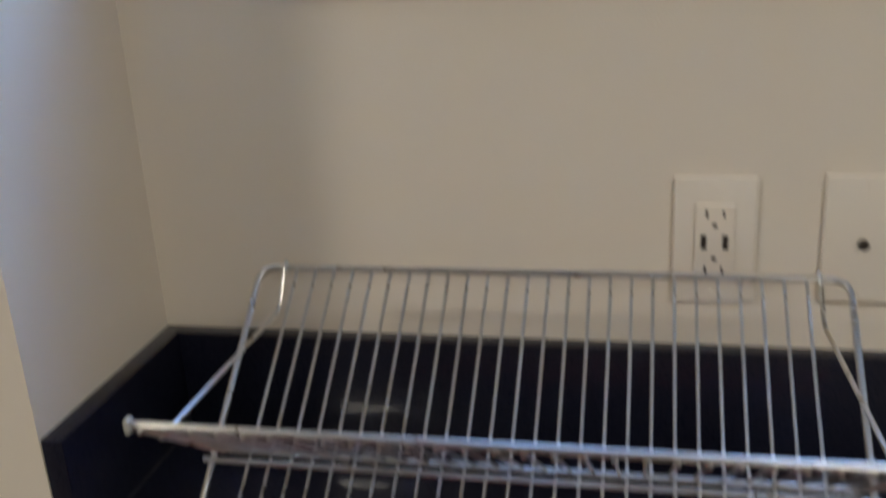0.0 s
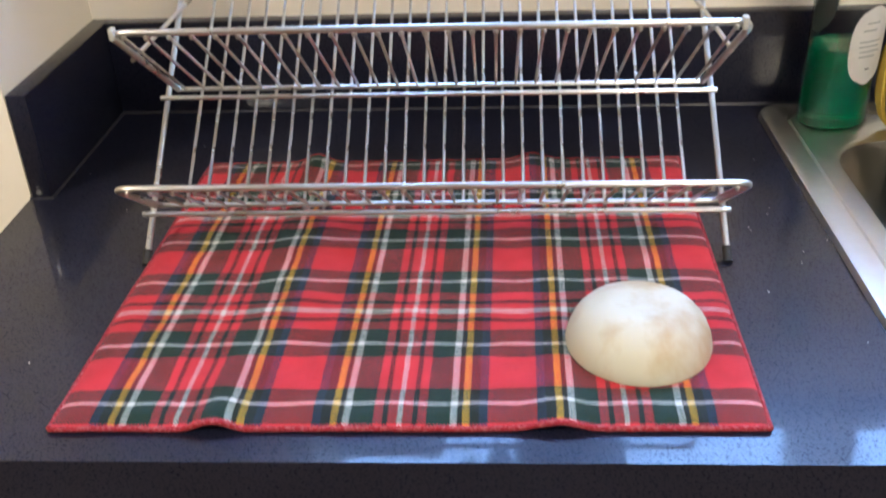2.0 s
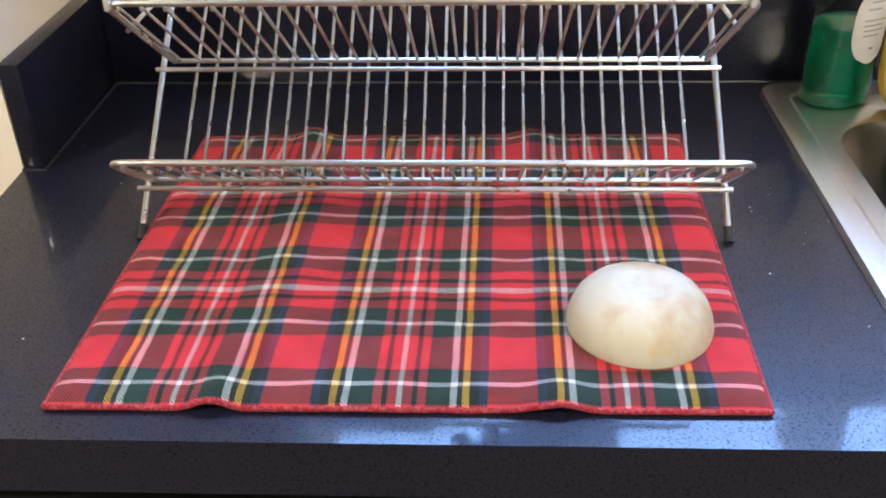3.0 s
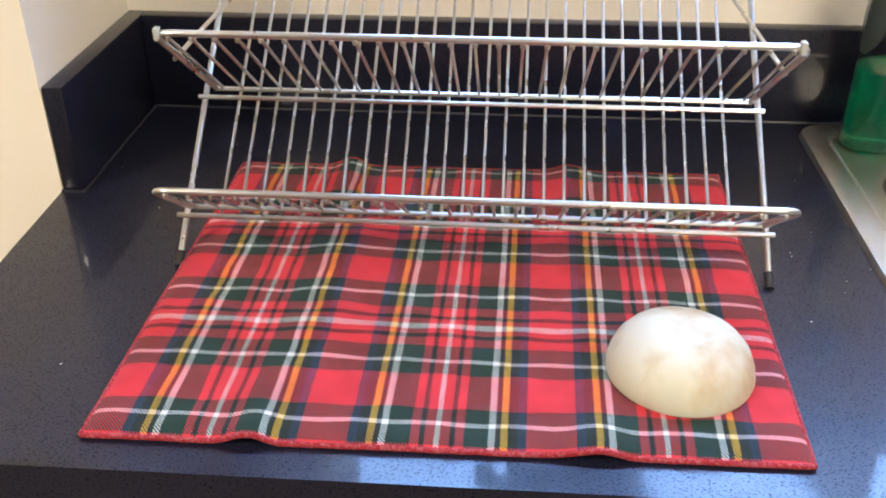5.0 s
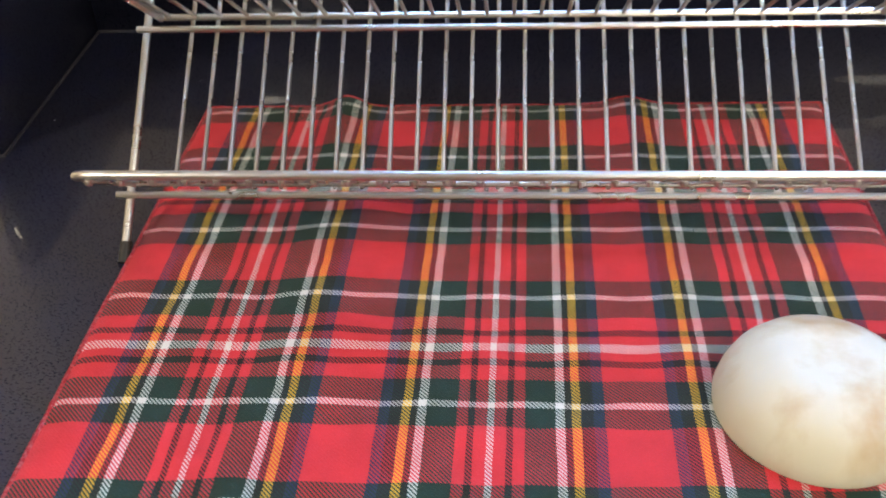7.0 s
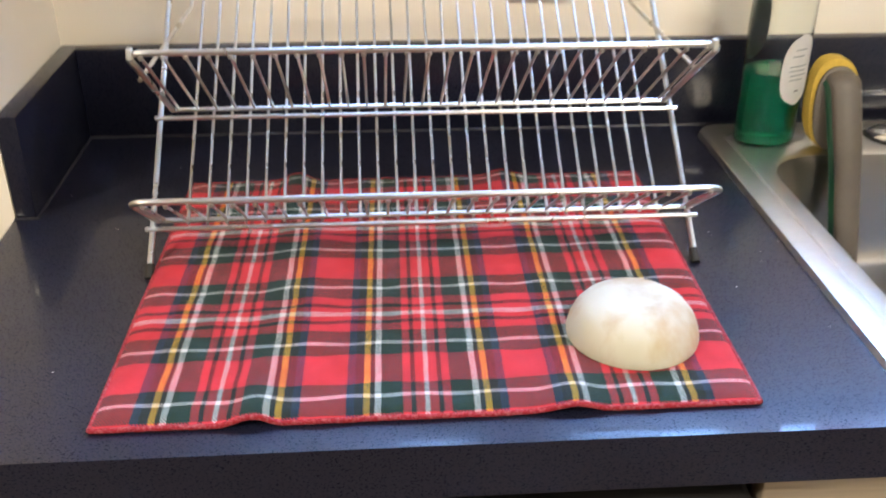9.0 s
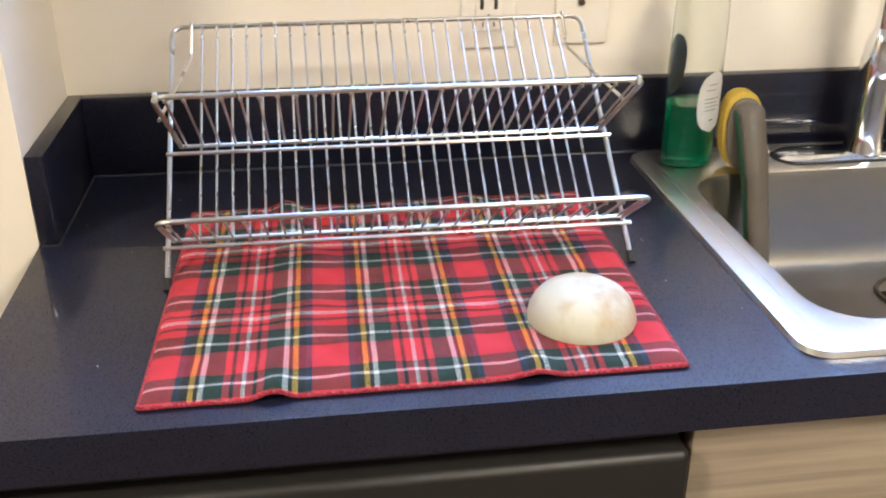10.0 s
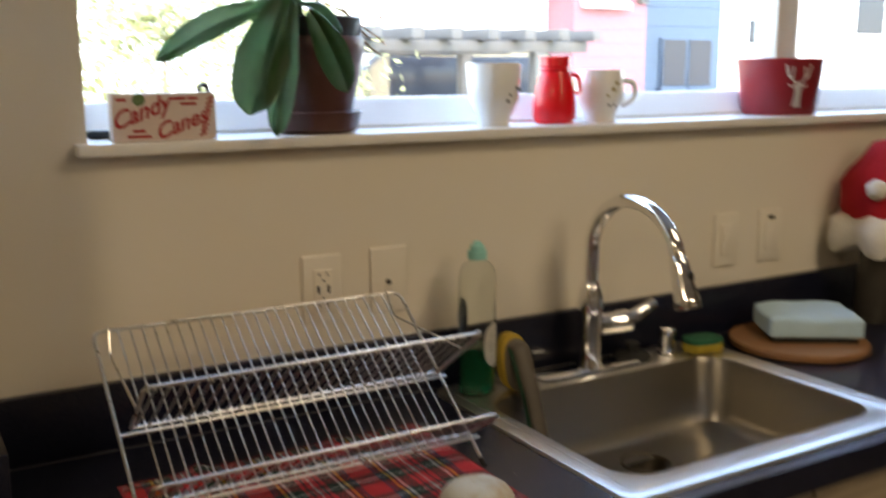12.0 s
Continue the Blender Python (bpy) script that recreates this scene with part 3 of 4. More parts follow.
def sink_things():
    p = thing("soap_pump", "short chrome soap dispenser on the sink deck", "soap dispenser", (1.225, -0.082, TOP + 0.0032))
    part("collar", lathe([(0.0, 0), (0.0195, 0), (0.019, 0.004), (0.017, 0.008), (0.0, 0.008)], 28), POLISH, p)
    part("pump_head", lathe([(0.0, 0.007), (0.0168, 0.007), (0.0168, 0.040), (0.0174, 0.043), (0.0174, 0.054), (0.015, 0.057), (0.0, 0.057)], 28), POLISH, p)
    k = thing("sink_stopper", "black rubber sink stopper lying behind the faucet lever", "stopper", (1.150, -0.068, TOP + 0.0032))
    part("disc", lathe([(0.0, 0), (0.035, 0), (0.036, 0.006), (0.030, 0.012), (0.012, 0.016), (0.011, 0.026), (0.0, 0.028)], 28), RUBBER, k)
    part("knob", lathe([(0.0, 0.024), (0.013, 0.026), (0.014, 0.033), (0.0, 0.038)], 20), RUBBER, k)
    s = thing("sponge", "yellow sponge with a green scouring side on the sink rim", "sponge", (1.300, -0.105, TOP + 0.0055), turn=-8)

    def pill(levels):
        bm = bmesh.new()
        rows = [rect_ring(bm, -0.041 + d, 0.041 - d, -0.028 + d, 0.028 - d, 0.0235 - d, z) for d, z in levels]
        for a, b in zip(rows, rows[1:]):
            bridge(bm, a, b)
        bm.faces.new(rows[0]), bm.faces.new(rows[-1])
        return bm

    part("foam", pill(((0.004, 0.0), (0.001, 0.003), (0.0, 0.008), (0.0, 0.019))), YELLOW, s)
    part("scourer", pill(((0.0003, 0.0191), (0.0003, 0.024), (0.002, 0.028), (0.007, 0.030))), SCOUR, s, "green scouring pad")
    # brush that hooks over the back of the basin
    b = thing("dish_brush", "taupe-handled dish wand with a yellow foam pad leaning in the sink", "dish brush", (0, 0, 0))
    def oval(name, cx, cy, cz, hw, hh, y0, y1, lean, mat, text=""):
        bm = bmesh.new()
        rings = []
        for y, k in ((y0, 0.90), (y0 + 0.002, 1.0), (y1 - 0.002, 1.0), (y1, 0.90)):
            ring = []
            for i in range(32):
                a = 2 * math.pi * i / 32
                u, v = math.cos(a), math.sin(a)
                z = cz + hh * k * math.copysign(abs(v) ** 0.8, v)
                ring.append(bm.verts.new((cx + hw * k * math.copysign(abs(u) ** 0.8, u), cy + y + lean * (z - cz), z)))
            rings.append(ring)
        for p, q in zip(rings, rings[1:]):
            bridge(bm, p, q)
        bm.faces.new(rings[0]), bm.faces.new(rings[-1][::-1])
        return part(name, bm, mat, b, text)

    oval("pad", 0.847, -0.098, 0.954, 0.0270, 0.049, -0.010, 0.012, 0.18, MUSTARD, "mustard foam pad")
    oval("backing_plate", 0.848, -0.098, 0.951, 0.0250, 0.0450, -0.017, -0.010, 0.18, TAUPE)
    path = rounded([(0.849, -0.098, 0.981), (0.849, -0.119, 0.985), (0.852, -0.150, 0.915), (0.856, -0.182, 0.815), (0.857, -0.192, 0.772)], 0.022, 5)
    n = len(path)
    part("handle", tube(path, 0.019, 16, flat=0.55, radii=[0.0185 - 0.0060 * i / (n - 1) for i in range(n)]), TAUPE, b)
    low = [Vector(q) + Vector((-0.0040, 0.0075, -0.003)) for q in path[3:]]
    m = len(low)
    part("grip_underside", tube(low, 0.016, 14, flat=0.6, radii=[0.0165 - 0.0055 * i / (m - 1) for i in range(m)]), DKGREEN, b, "green plastic underside")


sink_things()


def soap_bottle():
    x, y = 0.786, -0.078
    b = thing("dish_soap_bottle", "clear plastic dish soap bottle partly full of green liquid", "bottle", (x, y, TOP + 0.0035), turn=20)
    outer = [(0.0, 0.0), (0.031, 0.0), (0.0365, 0.004), (0.0370, 0.02), (0.0370, 0.06), (0.0375, 0.11), (0.0375, 0.15), (0.0370, 0.184), (0.0362, 0.206), (0.0335, 0.219), (0.0270, 0.228), (0.0190, 0.232), (0.0150, 0.235), (0.0145, 0.250)]
    inner = [(max(r - 0.0012, 0), z + (0.0015 if z < 0.002 else 0)) for r, z in outer]
    part("bottle_body", lathe(outer + inner[::-1], 44, squash=0.78), GLASS, b)
    lv = [(r - 0.0016 if r else 0, z + (0.002 if z < 0.002 else 0)) for r, z in outer if z <= 0.061] + [(0.0357, 0.078), (0.0360, 0.0845), (0.0, 0.0845)]
    part("liquid", lathe(lv, 44, squash=0.775), LIQUID, b, "green dish soap")
    part("neck_ring", lathe([(0.0148, 0.236), (0.0165, 0.2365), (0.0165, 0.2505), (0.0148, 0.251)], 28), TEAL, b, "teal ribbed collar")
    part("cap", lathe([(0.0, 0.2505), (0.0130, 0.2505), (0.0130, 0.255), (0.0115, 0.260), (0.0080, 0.262), (0.0070, 0.2655), (0.005, 0.267), (0.0, 0.267)], 28), TEAL, b, "teal flip cap")

    def label(name, centre, half, z0, z1, rad, mat, text):
        bm = bmesh.new()
        rows = []
        for i in range(15):
            t = i / 14
            z = z0 + (z1 - z0) * t
            w = half * math.sqrt(max(0.02, 1 - abs(2 * t - 1) ** 3))
            rows.append([bm.verts.new((rad * math.cos(a), 0.78 * rad * math.sin(a), z)) for a in [radians(centre + w * (2 * k / 10 - 1)) for k in range(11)]])
        for p, q in zip(rows, rows[1:]):
            for k in range(10):
                bm.faces.new((p[k], p[k + 1], q[k + 1], q[k]))
        bmesh.ops.solidify(bm, geom=bm.faces, thickness=0.0003)
        return part(name, bm, mat, b, text)

    lb = label("front_label", -78, 36, 0.050, 0.128, 0.0382, WHITE, "white oval paper label")
    label("back_label", 106, 30, 0.088, 0.166, 0.0384, material("label_back", (0.10, 0.13, 0.15), 0.6), "dark back of a paper label")
    for z, a0, a1, mat in ((0.112, -94, -70, PALEINK), (0.105, -98, -74, PALEINK), (0.094, -100, -62, PALEINK), (0.089, -100, -66, PALEINK), (0.084, -98, -62, PALEINK), (0.079, -98, -70, PALEINK), (0.066, -84, -76, INK)):
        bm = bmesh.new()
        v = []
        for zz in (z - 0.0008, z + 0.0008):
            v.append([bm.verts.new((0.0389 * math.cos(radians(a0 + (a1 - a0) * k / 6)), 0.78 * 0.0389 * math.sin(radians(a0 + (a1 - a0) * k / 6)), zz)) for k in range(7)])
        for k in range(6):
            bm.faces.new((v[0][k], v[0][k + 1], v[1][k + 1], v[1][k]))
        part("print_bar", bm, mat, lb)


soap_bottle()


# ---- drying mat ----
def drying_mat():
    fl, fr, bl, br = Vector((0.150, -0.556)), Vector((0.610, -0.553)), Vector((0.158, -0.163)), Vector((0.617, -0.159))
    W, D, nx, ny = 0.461, 0.391, 96, 60

    def lift(s, t):
        ends = max(0.12, abs(2 * t - 1) ** 3)
        front = 0.0070 if t < 0.5 else 0.0085
        z = ends * front * (math.exp(-((s - 0.235) / 0.030) ** 2) * 1.05 + math.exp(-((s - (0.715 if t < 0.5 else 0.690)) / 0.035) ** 2) * 0.75)
        z += 0.0035 * math.exp(-((s - 0.29) / 0.05) ** 2) * math.sin(math.pi * t) + 0.0016 * noise.noise((s * 5, t * 4, 0.3))
        return max(0.0, z)

    def at(s, t, h):
        p = fl.lerp(fr, s).lerp(bl.lerp(br, s), t)
        e = min(s * W, (1 - s) * W, t * D, (1 - t) * D)
        soft = 1 - 0.55 * math.exp(-e / 0.004)
        quilt = 0.0008 * math.sin(s * 55) * math.sin(t * 47)
        return Vector((p.x, p.y, TOP + 0.0006 + lift(s, t) + h * (0.0062 * soft + quilt * (e > 0.01))))

    m = thing("drying_mat", "red tartan cloth drying mat lying slightly creased on the worktop", "mat", (0, 0, 0))
    bm = bmesh.new()
    uvl = bm.loops.layers.uv.new("weave")
    grid = [[bm.verts.new(at(i / nx, j / ny, 1)) for i in range(nx + 1)] for j in range(ny + 1)]
    low = [[bm.verts.new(at(i / nx, j / ny, 0)) for i in range(nx + 1)] for j in range(ny + 1)]
    uv = {}
    for g in (grid, low):
        for j in range(ny + 1):
            for i in range(nx + 1):
                uv[g[j][i]] = (i / nx * W, j / ny * D)
    for j in range(ny):
        for i in range(nx):
            bm.faces.new((grid[j][i], grid[j][i + 1], grid[j + 1][i + 1], grid[j + 1][i]))
            bm.faces.new((low[j][i], low[j + 1][i], low[j + 1][i + 1], low[j][i + 1]))
    rim = lambda g: [g[0][i] for i in range(nx + 1)] + [g[j][nx] for j in range(1, ny + 1)] + [g[ny][i] for i in range(nx - 1, -1, -1)] + [g[j][0] for j in range(ny - 1, 0, -1)]  # noqa: E731
    bridge(bm, rim(low), rim(grid))
    for f in bm.faces:
        for lp in f.loops:
            lp[uvl].uv = uv[lp.vert]
    part("cloth", bm, TARTAN, m)
    for s0, t0, s1, t1, n in ((0, 0, 1, 0, 96), (1, 0, 1, 1, 60), (1, 1, 0, 1, 96), (0, 1, 0, 0, 60)):
        pts = []
        for i in range(n + 1):
            p = at(s0 + (s1 - s0) * i / n, t0 + (t1 - t0) * i / n, 0.35)
            p.z += 0.0008 + 0.0007 * noise.noise((p.x * 190, p.y * 190, 0))
            pts.append(p)
        part("hem", tube(pts, 0.0020, 8), HEM, m, "red stitched hem")


drying_mat()


# ---- dish rack ----
def dish_rack():
    L, R = 0.150, 0.626
    A, B, T = Vector((0, -0.3265, 0.9375)), Vector((0, -0.2350, 1.0035)), Vector((0, -0.0930, 1.1040))
    F = Vector((0, -0.349, 0.9015))
    S1, S2 = Vector((0, -0.390, 0.9915)), Vector((0, -0.3490, 1.0975))
    X = lambda x, v: Vector((x, v.y, v.z))  # noqa: E731
    rack = thing("dish_rack", "two-tier chrome wire dish rack standing over the drying mat", "dish rack", (0, 0, 0))
    n = 26
    step = (R - L - 0.0655) / (n - 1)
    xs = [L + 0.0335 + step * i for i in range(n)]
    part("main_frame", tube(rounded([X(L, F), X(L, T), X(R, T), X(R, F)], 0.016, 6), 0.0027, 10), CHROME, rack)
    for v, dy in ((A, -0.0035), (B, -0.0035)):
        part("crossbar", tube([X(L - 0.002, v) + Vector((0, dy, 0)), X(R + 0.002, v) + Vector((0, dy, 0))], 0.0022, 8), CHROME, rack)
    off = Vector((0, 0.0012, 0.0018))
    wire = mesh_of("wire", tube([A, T], 0.0014, 7), CHROME)
    for x in xs:
        w = new("wire", wire)
        w.location, w.parent = Vector((x, 0, 0)) + off, rack
    for base, rail, name, x0, x1, d in ((A, S1, "lower_shelf", L + 0.003, R + 0.000, 0.004), (B, S2, "upper_shelf", L + 0.008, R - 0.004, 0.005)):
        back = base + Vector((0, 0.000, 0.0065))
        sh = part(name, tube(rounded([X(x0 + 0.006, back), X(x0, rail), X(x1, rail), X(x1 - 0.006, back)], 0.016, 7), 0.0027, 10), CHROME, rack)
        part("shelf_bar", tube([X(x0 + 0.006, back), X(x1 - 0.006, back)], 0.0022, 8), CHROME, sh)
        wm = mesh_of("shelf_wire", tube([rail + Vector((0, -0.001, -0.0030)), back + Vector((0, 0.0, 0.0005))], 0.0013, 7), CHROME)
        for i in range(27):
            w = new("shelf_wire", wm)
            w.location, w.parent = (x0 + 0.012 + (x1 - x0 - 0.024) * i / 26, 0, 0), sh
        nub = mesh_of("weld_nub", lathe([(0.0, -0.0022), (0.0019, -0.0015), (0.0023, 0.0), (0.0019, 0.0015), (0.0, 0.0022)], 8), CHROME)
        for i in range(27):
            w = new("weld_nub", nub)
            w.location, w.parent = (x0 + 0.012 + (x1 - x0 - 0.024) * i / 26, rail.y - 0.0012, rail.z - 0.0036), sh
    for x, s in ((L, 1), (R, -1)):
        foot = X(x, F)
        part("foot_cap", tube([foot + Vector((0, -0.0015, -0.0010)), foot + Vector((0, 0.0095, 0.0066))], 0.0038, 12), RUBBER, rack, "black rubber foot cap")
        a = X(x + s * 0.022, T)
        hook = rounded([a + Vector((0, 0.003, 0.004)), a + Vector((0, -0.003, 0.001)), a + Vector((-s * 0.003, -0.016, -0.032)), X(x + s * 0.006, B.lerp(S2, 0.62))], 0.01, 5)
        part("brace", tube(hook, 0.0019, 8), CHROME, rack)
        part("clip", box(-0.0022, 0.0022, -0.0036, 0.0036, -0.0052, 0.0042, 0.0012), CLIP, rack, "pale plastic clip").location = X(x + s * (0.012 if s > 0 else 0.010), S2)


dish_rack()


def stone_bowl():
    prof = [(0.0, 0.0478), (0.017, 0.0480), (0.0205, 0.0486), (0.0235, 0.0482), (0.0265, 0.0470), (0.033, 0.0436), (0.041, 0.0365), (0.0470, 0.0265), (0.0505, 0.0150), (0.0520, 0.0050), (0.0515, 0.0010), (0.0495, 0.0), (0.0475, 0.0015), (0.0470, 0.010), (0.042, 0.026), (0.030, 0.037), (0.0, 0.041)]
    b = part("small_bowl", lathe(prof, 56), ALABASTER)
    b.location, b.scale = (0.5385, -0.4685, TOP + 0.0068), (0.972, 0.972, 0.715)
    tagged(b, "small milky stone bowl with brown stains, upside down on the mat", "bowl")


stone_bowl()


def crumbs():
    rng = random.Random(11)
    bm = bmesh.new()
    spots = [(0.690, -0.335), (0.684, -0.352), (0.655, -0.300), (0.700, -0.46)]
    spots += [(rng.uniform(0.64, 0.72), rng.uniform(-0.54, -0.06)) for i in range(6)] + [(rng.uniform(0.03, 0.14), rng.uniform(-0.5, -0.1)) for i in range(4)]
    for x, y in spots:
        r = rng.uniform(0.0004, 0.0008)
        t = bmesh.ops.create_icosphere(bm, subdivisions=1, radius=r)["verts"]
        for v in t:
            v.co = Vector((x + v.co.x * 1.3, y + v.co.y, TOP + 0.0004 + abs(v.co.z) * 0.6))
    tagged(part("crumbs", bm, WHITE), "tiny pale crumbs scattered on the black worktop", "crumbs", "", "stuff")


crumbs()


# ---- wall plates ----
def wall_plate(x, z, kind, text):
    p = thing("wall_plate", text, "wall plate", (x, -0.0005, z), "wall plates")
    part("cover", box(-0.035, 0.035, -0.0050, 0.0, -0.057, 0.057, 0.0022, 3), PLATE, p)
    if kind == "outlet":
        part("receptacle", box(-0.0165, 0.0165, -0.0085, -0.004, -0.0335, 0.0335, 0.0012), PLATE, p)
        for zz, flip in ((0.0225, 1), (-0.0225, -1)):
            part("slot", box(-0.0080, -0.0060, -0.0090, -0.0075, zz - 0.0035 + 0.003 * flip, zz + 0.0035 + 0.003 * flip), SLOT, p)
            part("slot", box(0.0060, 0.0080, -0.0090, -0.0075, zz - 0.0030 + 0.003 * flip, zz + 0.0030 + 0.003 * flip), SLOT, p)
            part("slot", box(-0.0022, 0.0022, -0.0090, -0.0075, zz - 0.0075 * flip - 0.002, zz - 0.0075 * flip + 0.002, 0.0008), SLOT, p)
        for xx in (-0.0090, 0.0090):
            part("usb_port", box(xx - 0.0024, xx + 0.0024, -0.0090, -0.0075, -0.0065, 0.0065), SLOT, p, "dark charging port")
    elif kind == "coax":
        part("socket", tube([(-0.002, -0.004, -0.003), (-0.002, -0.0085, -0.003)], 0.0046, 12), TAUPE, p, "small metal socket")
        part("socket_hole", tube([(-0.002, -0.0080, -0.003), (-0.002, -0.0092, -0.003)], 0.0030, 12), SLOT, p)
    elif kind == "switch":
        part("rocker", box(-0.0165, 0.0165, -0.0080, -0.004, -0.0335, 0.0335, 0.0012), PLATE, p)
        part("toggle", box(-0.006, 0.006, -0.0100, -0.006, -0.012, 0.012, 0.001), PLATE, p)
    else:
        part("rocker", box(-0.0165, 0.0165, -0.0080, -0.004, -0.0335, 0.0335, 0.0012), PLATE, p)
        part("lens", box(-0.009, 0.009, -0.0086, -0.006, 0.036, 0.043), GREYP, p, "dark sensor lens")
    if kind in ("outlet", "coax"):
        for zz in (-0.048, 0.048):
            part("screw", lathe([(0.0, -0.0006), (0.0026, -0.0004), (0.0026, 0.0004), (0.0, 0.0006)], 10), PLATE, p).matrix_basis = pose(0, -0.0056, zz, 90)


wall_plate(0.531, 1.103, "outlet", "ivory wall outlet with two sockets and charging ports")
wall_plate(0.654, 1.105, "coax", "ivory blank wall plate with one small socket")
wall_plate(1.458, 1.100, "switch", "ivory wall switch plate")
wall_plate(1.592, 1.099, "sensor", "ivory wall switch plate with a dark sensor")
SILLTOP = 1.3565


# ---- things on the sill ----
def words(name, text, size, mat, parent, x, z, y, turn=0, shear=0.3):
    cu = bpy.data.curves.new(name, "FONT")
    cu.body, cu.size, cu.shear, cu.align_x, cu.extrude, cu.offset = text, size, shear, "CENTER", 0.0002, size * 0.022
    tmp = bpy.data.objects.new(name, cu)
    scene.collection.objects.link(tmp)
    bpy.context.view_layer.update()
    me = bpy.data.meshes.new_from_object(tmp.evaluated_get(bpy.context.evaluated_depsgraph_get()))
    bpy.data.objects.remove(tmp)
    me.materials.clear()
    me.materials.append(mat)
    o = new(name, me)
    o.parent, o.matrix_basis = parent, pose(x, y, z, 90, turn, 0)
    return o


def candy_box():
    c = thing("candy_box", "white card candy box with red lettering on the sill", "candy box", (0.2885, 0.004, SILLTOP), turn=0)
    part("carton", box(-0.075, 0.075, -0.014, 0.016, 0.0, 0.069, 0.0012), PAPER, c)
    words("lettering", "Candy", 0.034, PRINT, c, -0.034, 0.031, -0.0148, -20, 0.45)
    words("lettering", "Canes", 0.032, PRINT, c, 0.024, 0.014, -0.0148, -20, 0.45)
    part("badge", lathe([(0.0, -0.0003), (0.009, -0.0003), (0.009, 0.0003), (0.0, 0.0003)], 20), GREENP, c).matrix_basis = pose(-0.038, -0.0146, 0.060, 90)
    for x0, x1, z, mat in ((0.008, 0.030, 0.061, PRINT), (0.033, 0.048, 0.061, PRINT), (0.022, 0.046, 0.053, PRINT), (-0.056, -0.022, 0.007, PRINT), (-0.048, -0.030, 0.015, PRINT), (-0.070, -0.056, 0.060, PRINT)):
        part("print_bar", box(x0, x1, -0.0148, -0.0141, z - 0.0022, z + 0.0022), mat, c)
    for i in range(9):
        part("cane_stripe", box(-0.0055, 0.0055, -0.0004, 0.0004, -0.0017, 0.0017), PRINT, c).matrix_basis = pose(0.0545 + 0.0016 * i, -0.0147, 0.008 + 0.0066 * i, 0, -25, 0)
    part("hook_tab", tube(rounded([(0.054, 0.0, 0.066), (0.056, 0.0, 0.080), (0.068, 0.0, 0.080), (0.068, 0.0, 0.066)], 0.006, 4), 0.0035, 8), BLACK, c, "dark hanging tab")


candy_box()


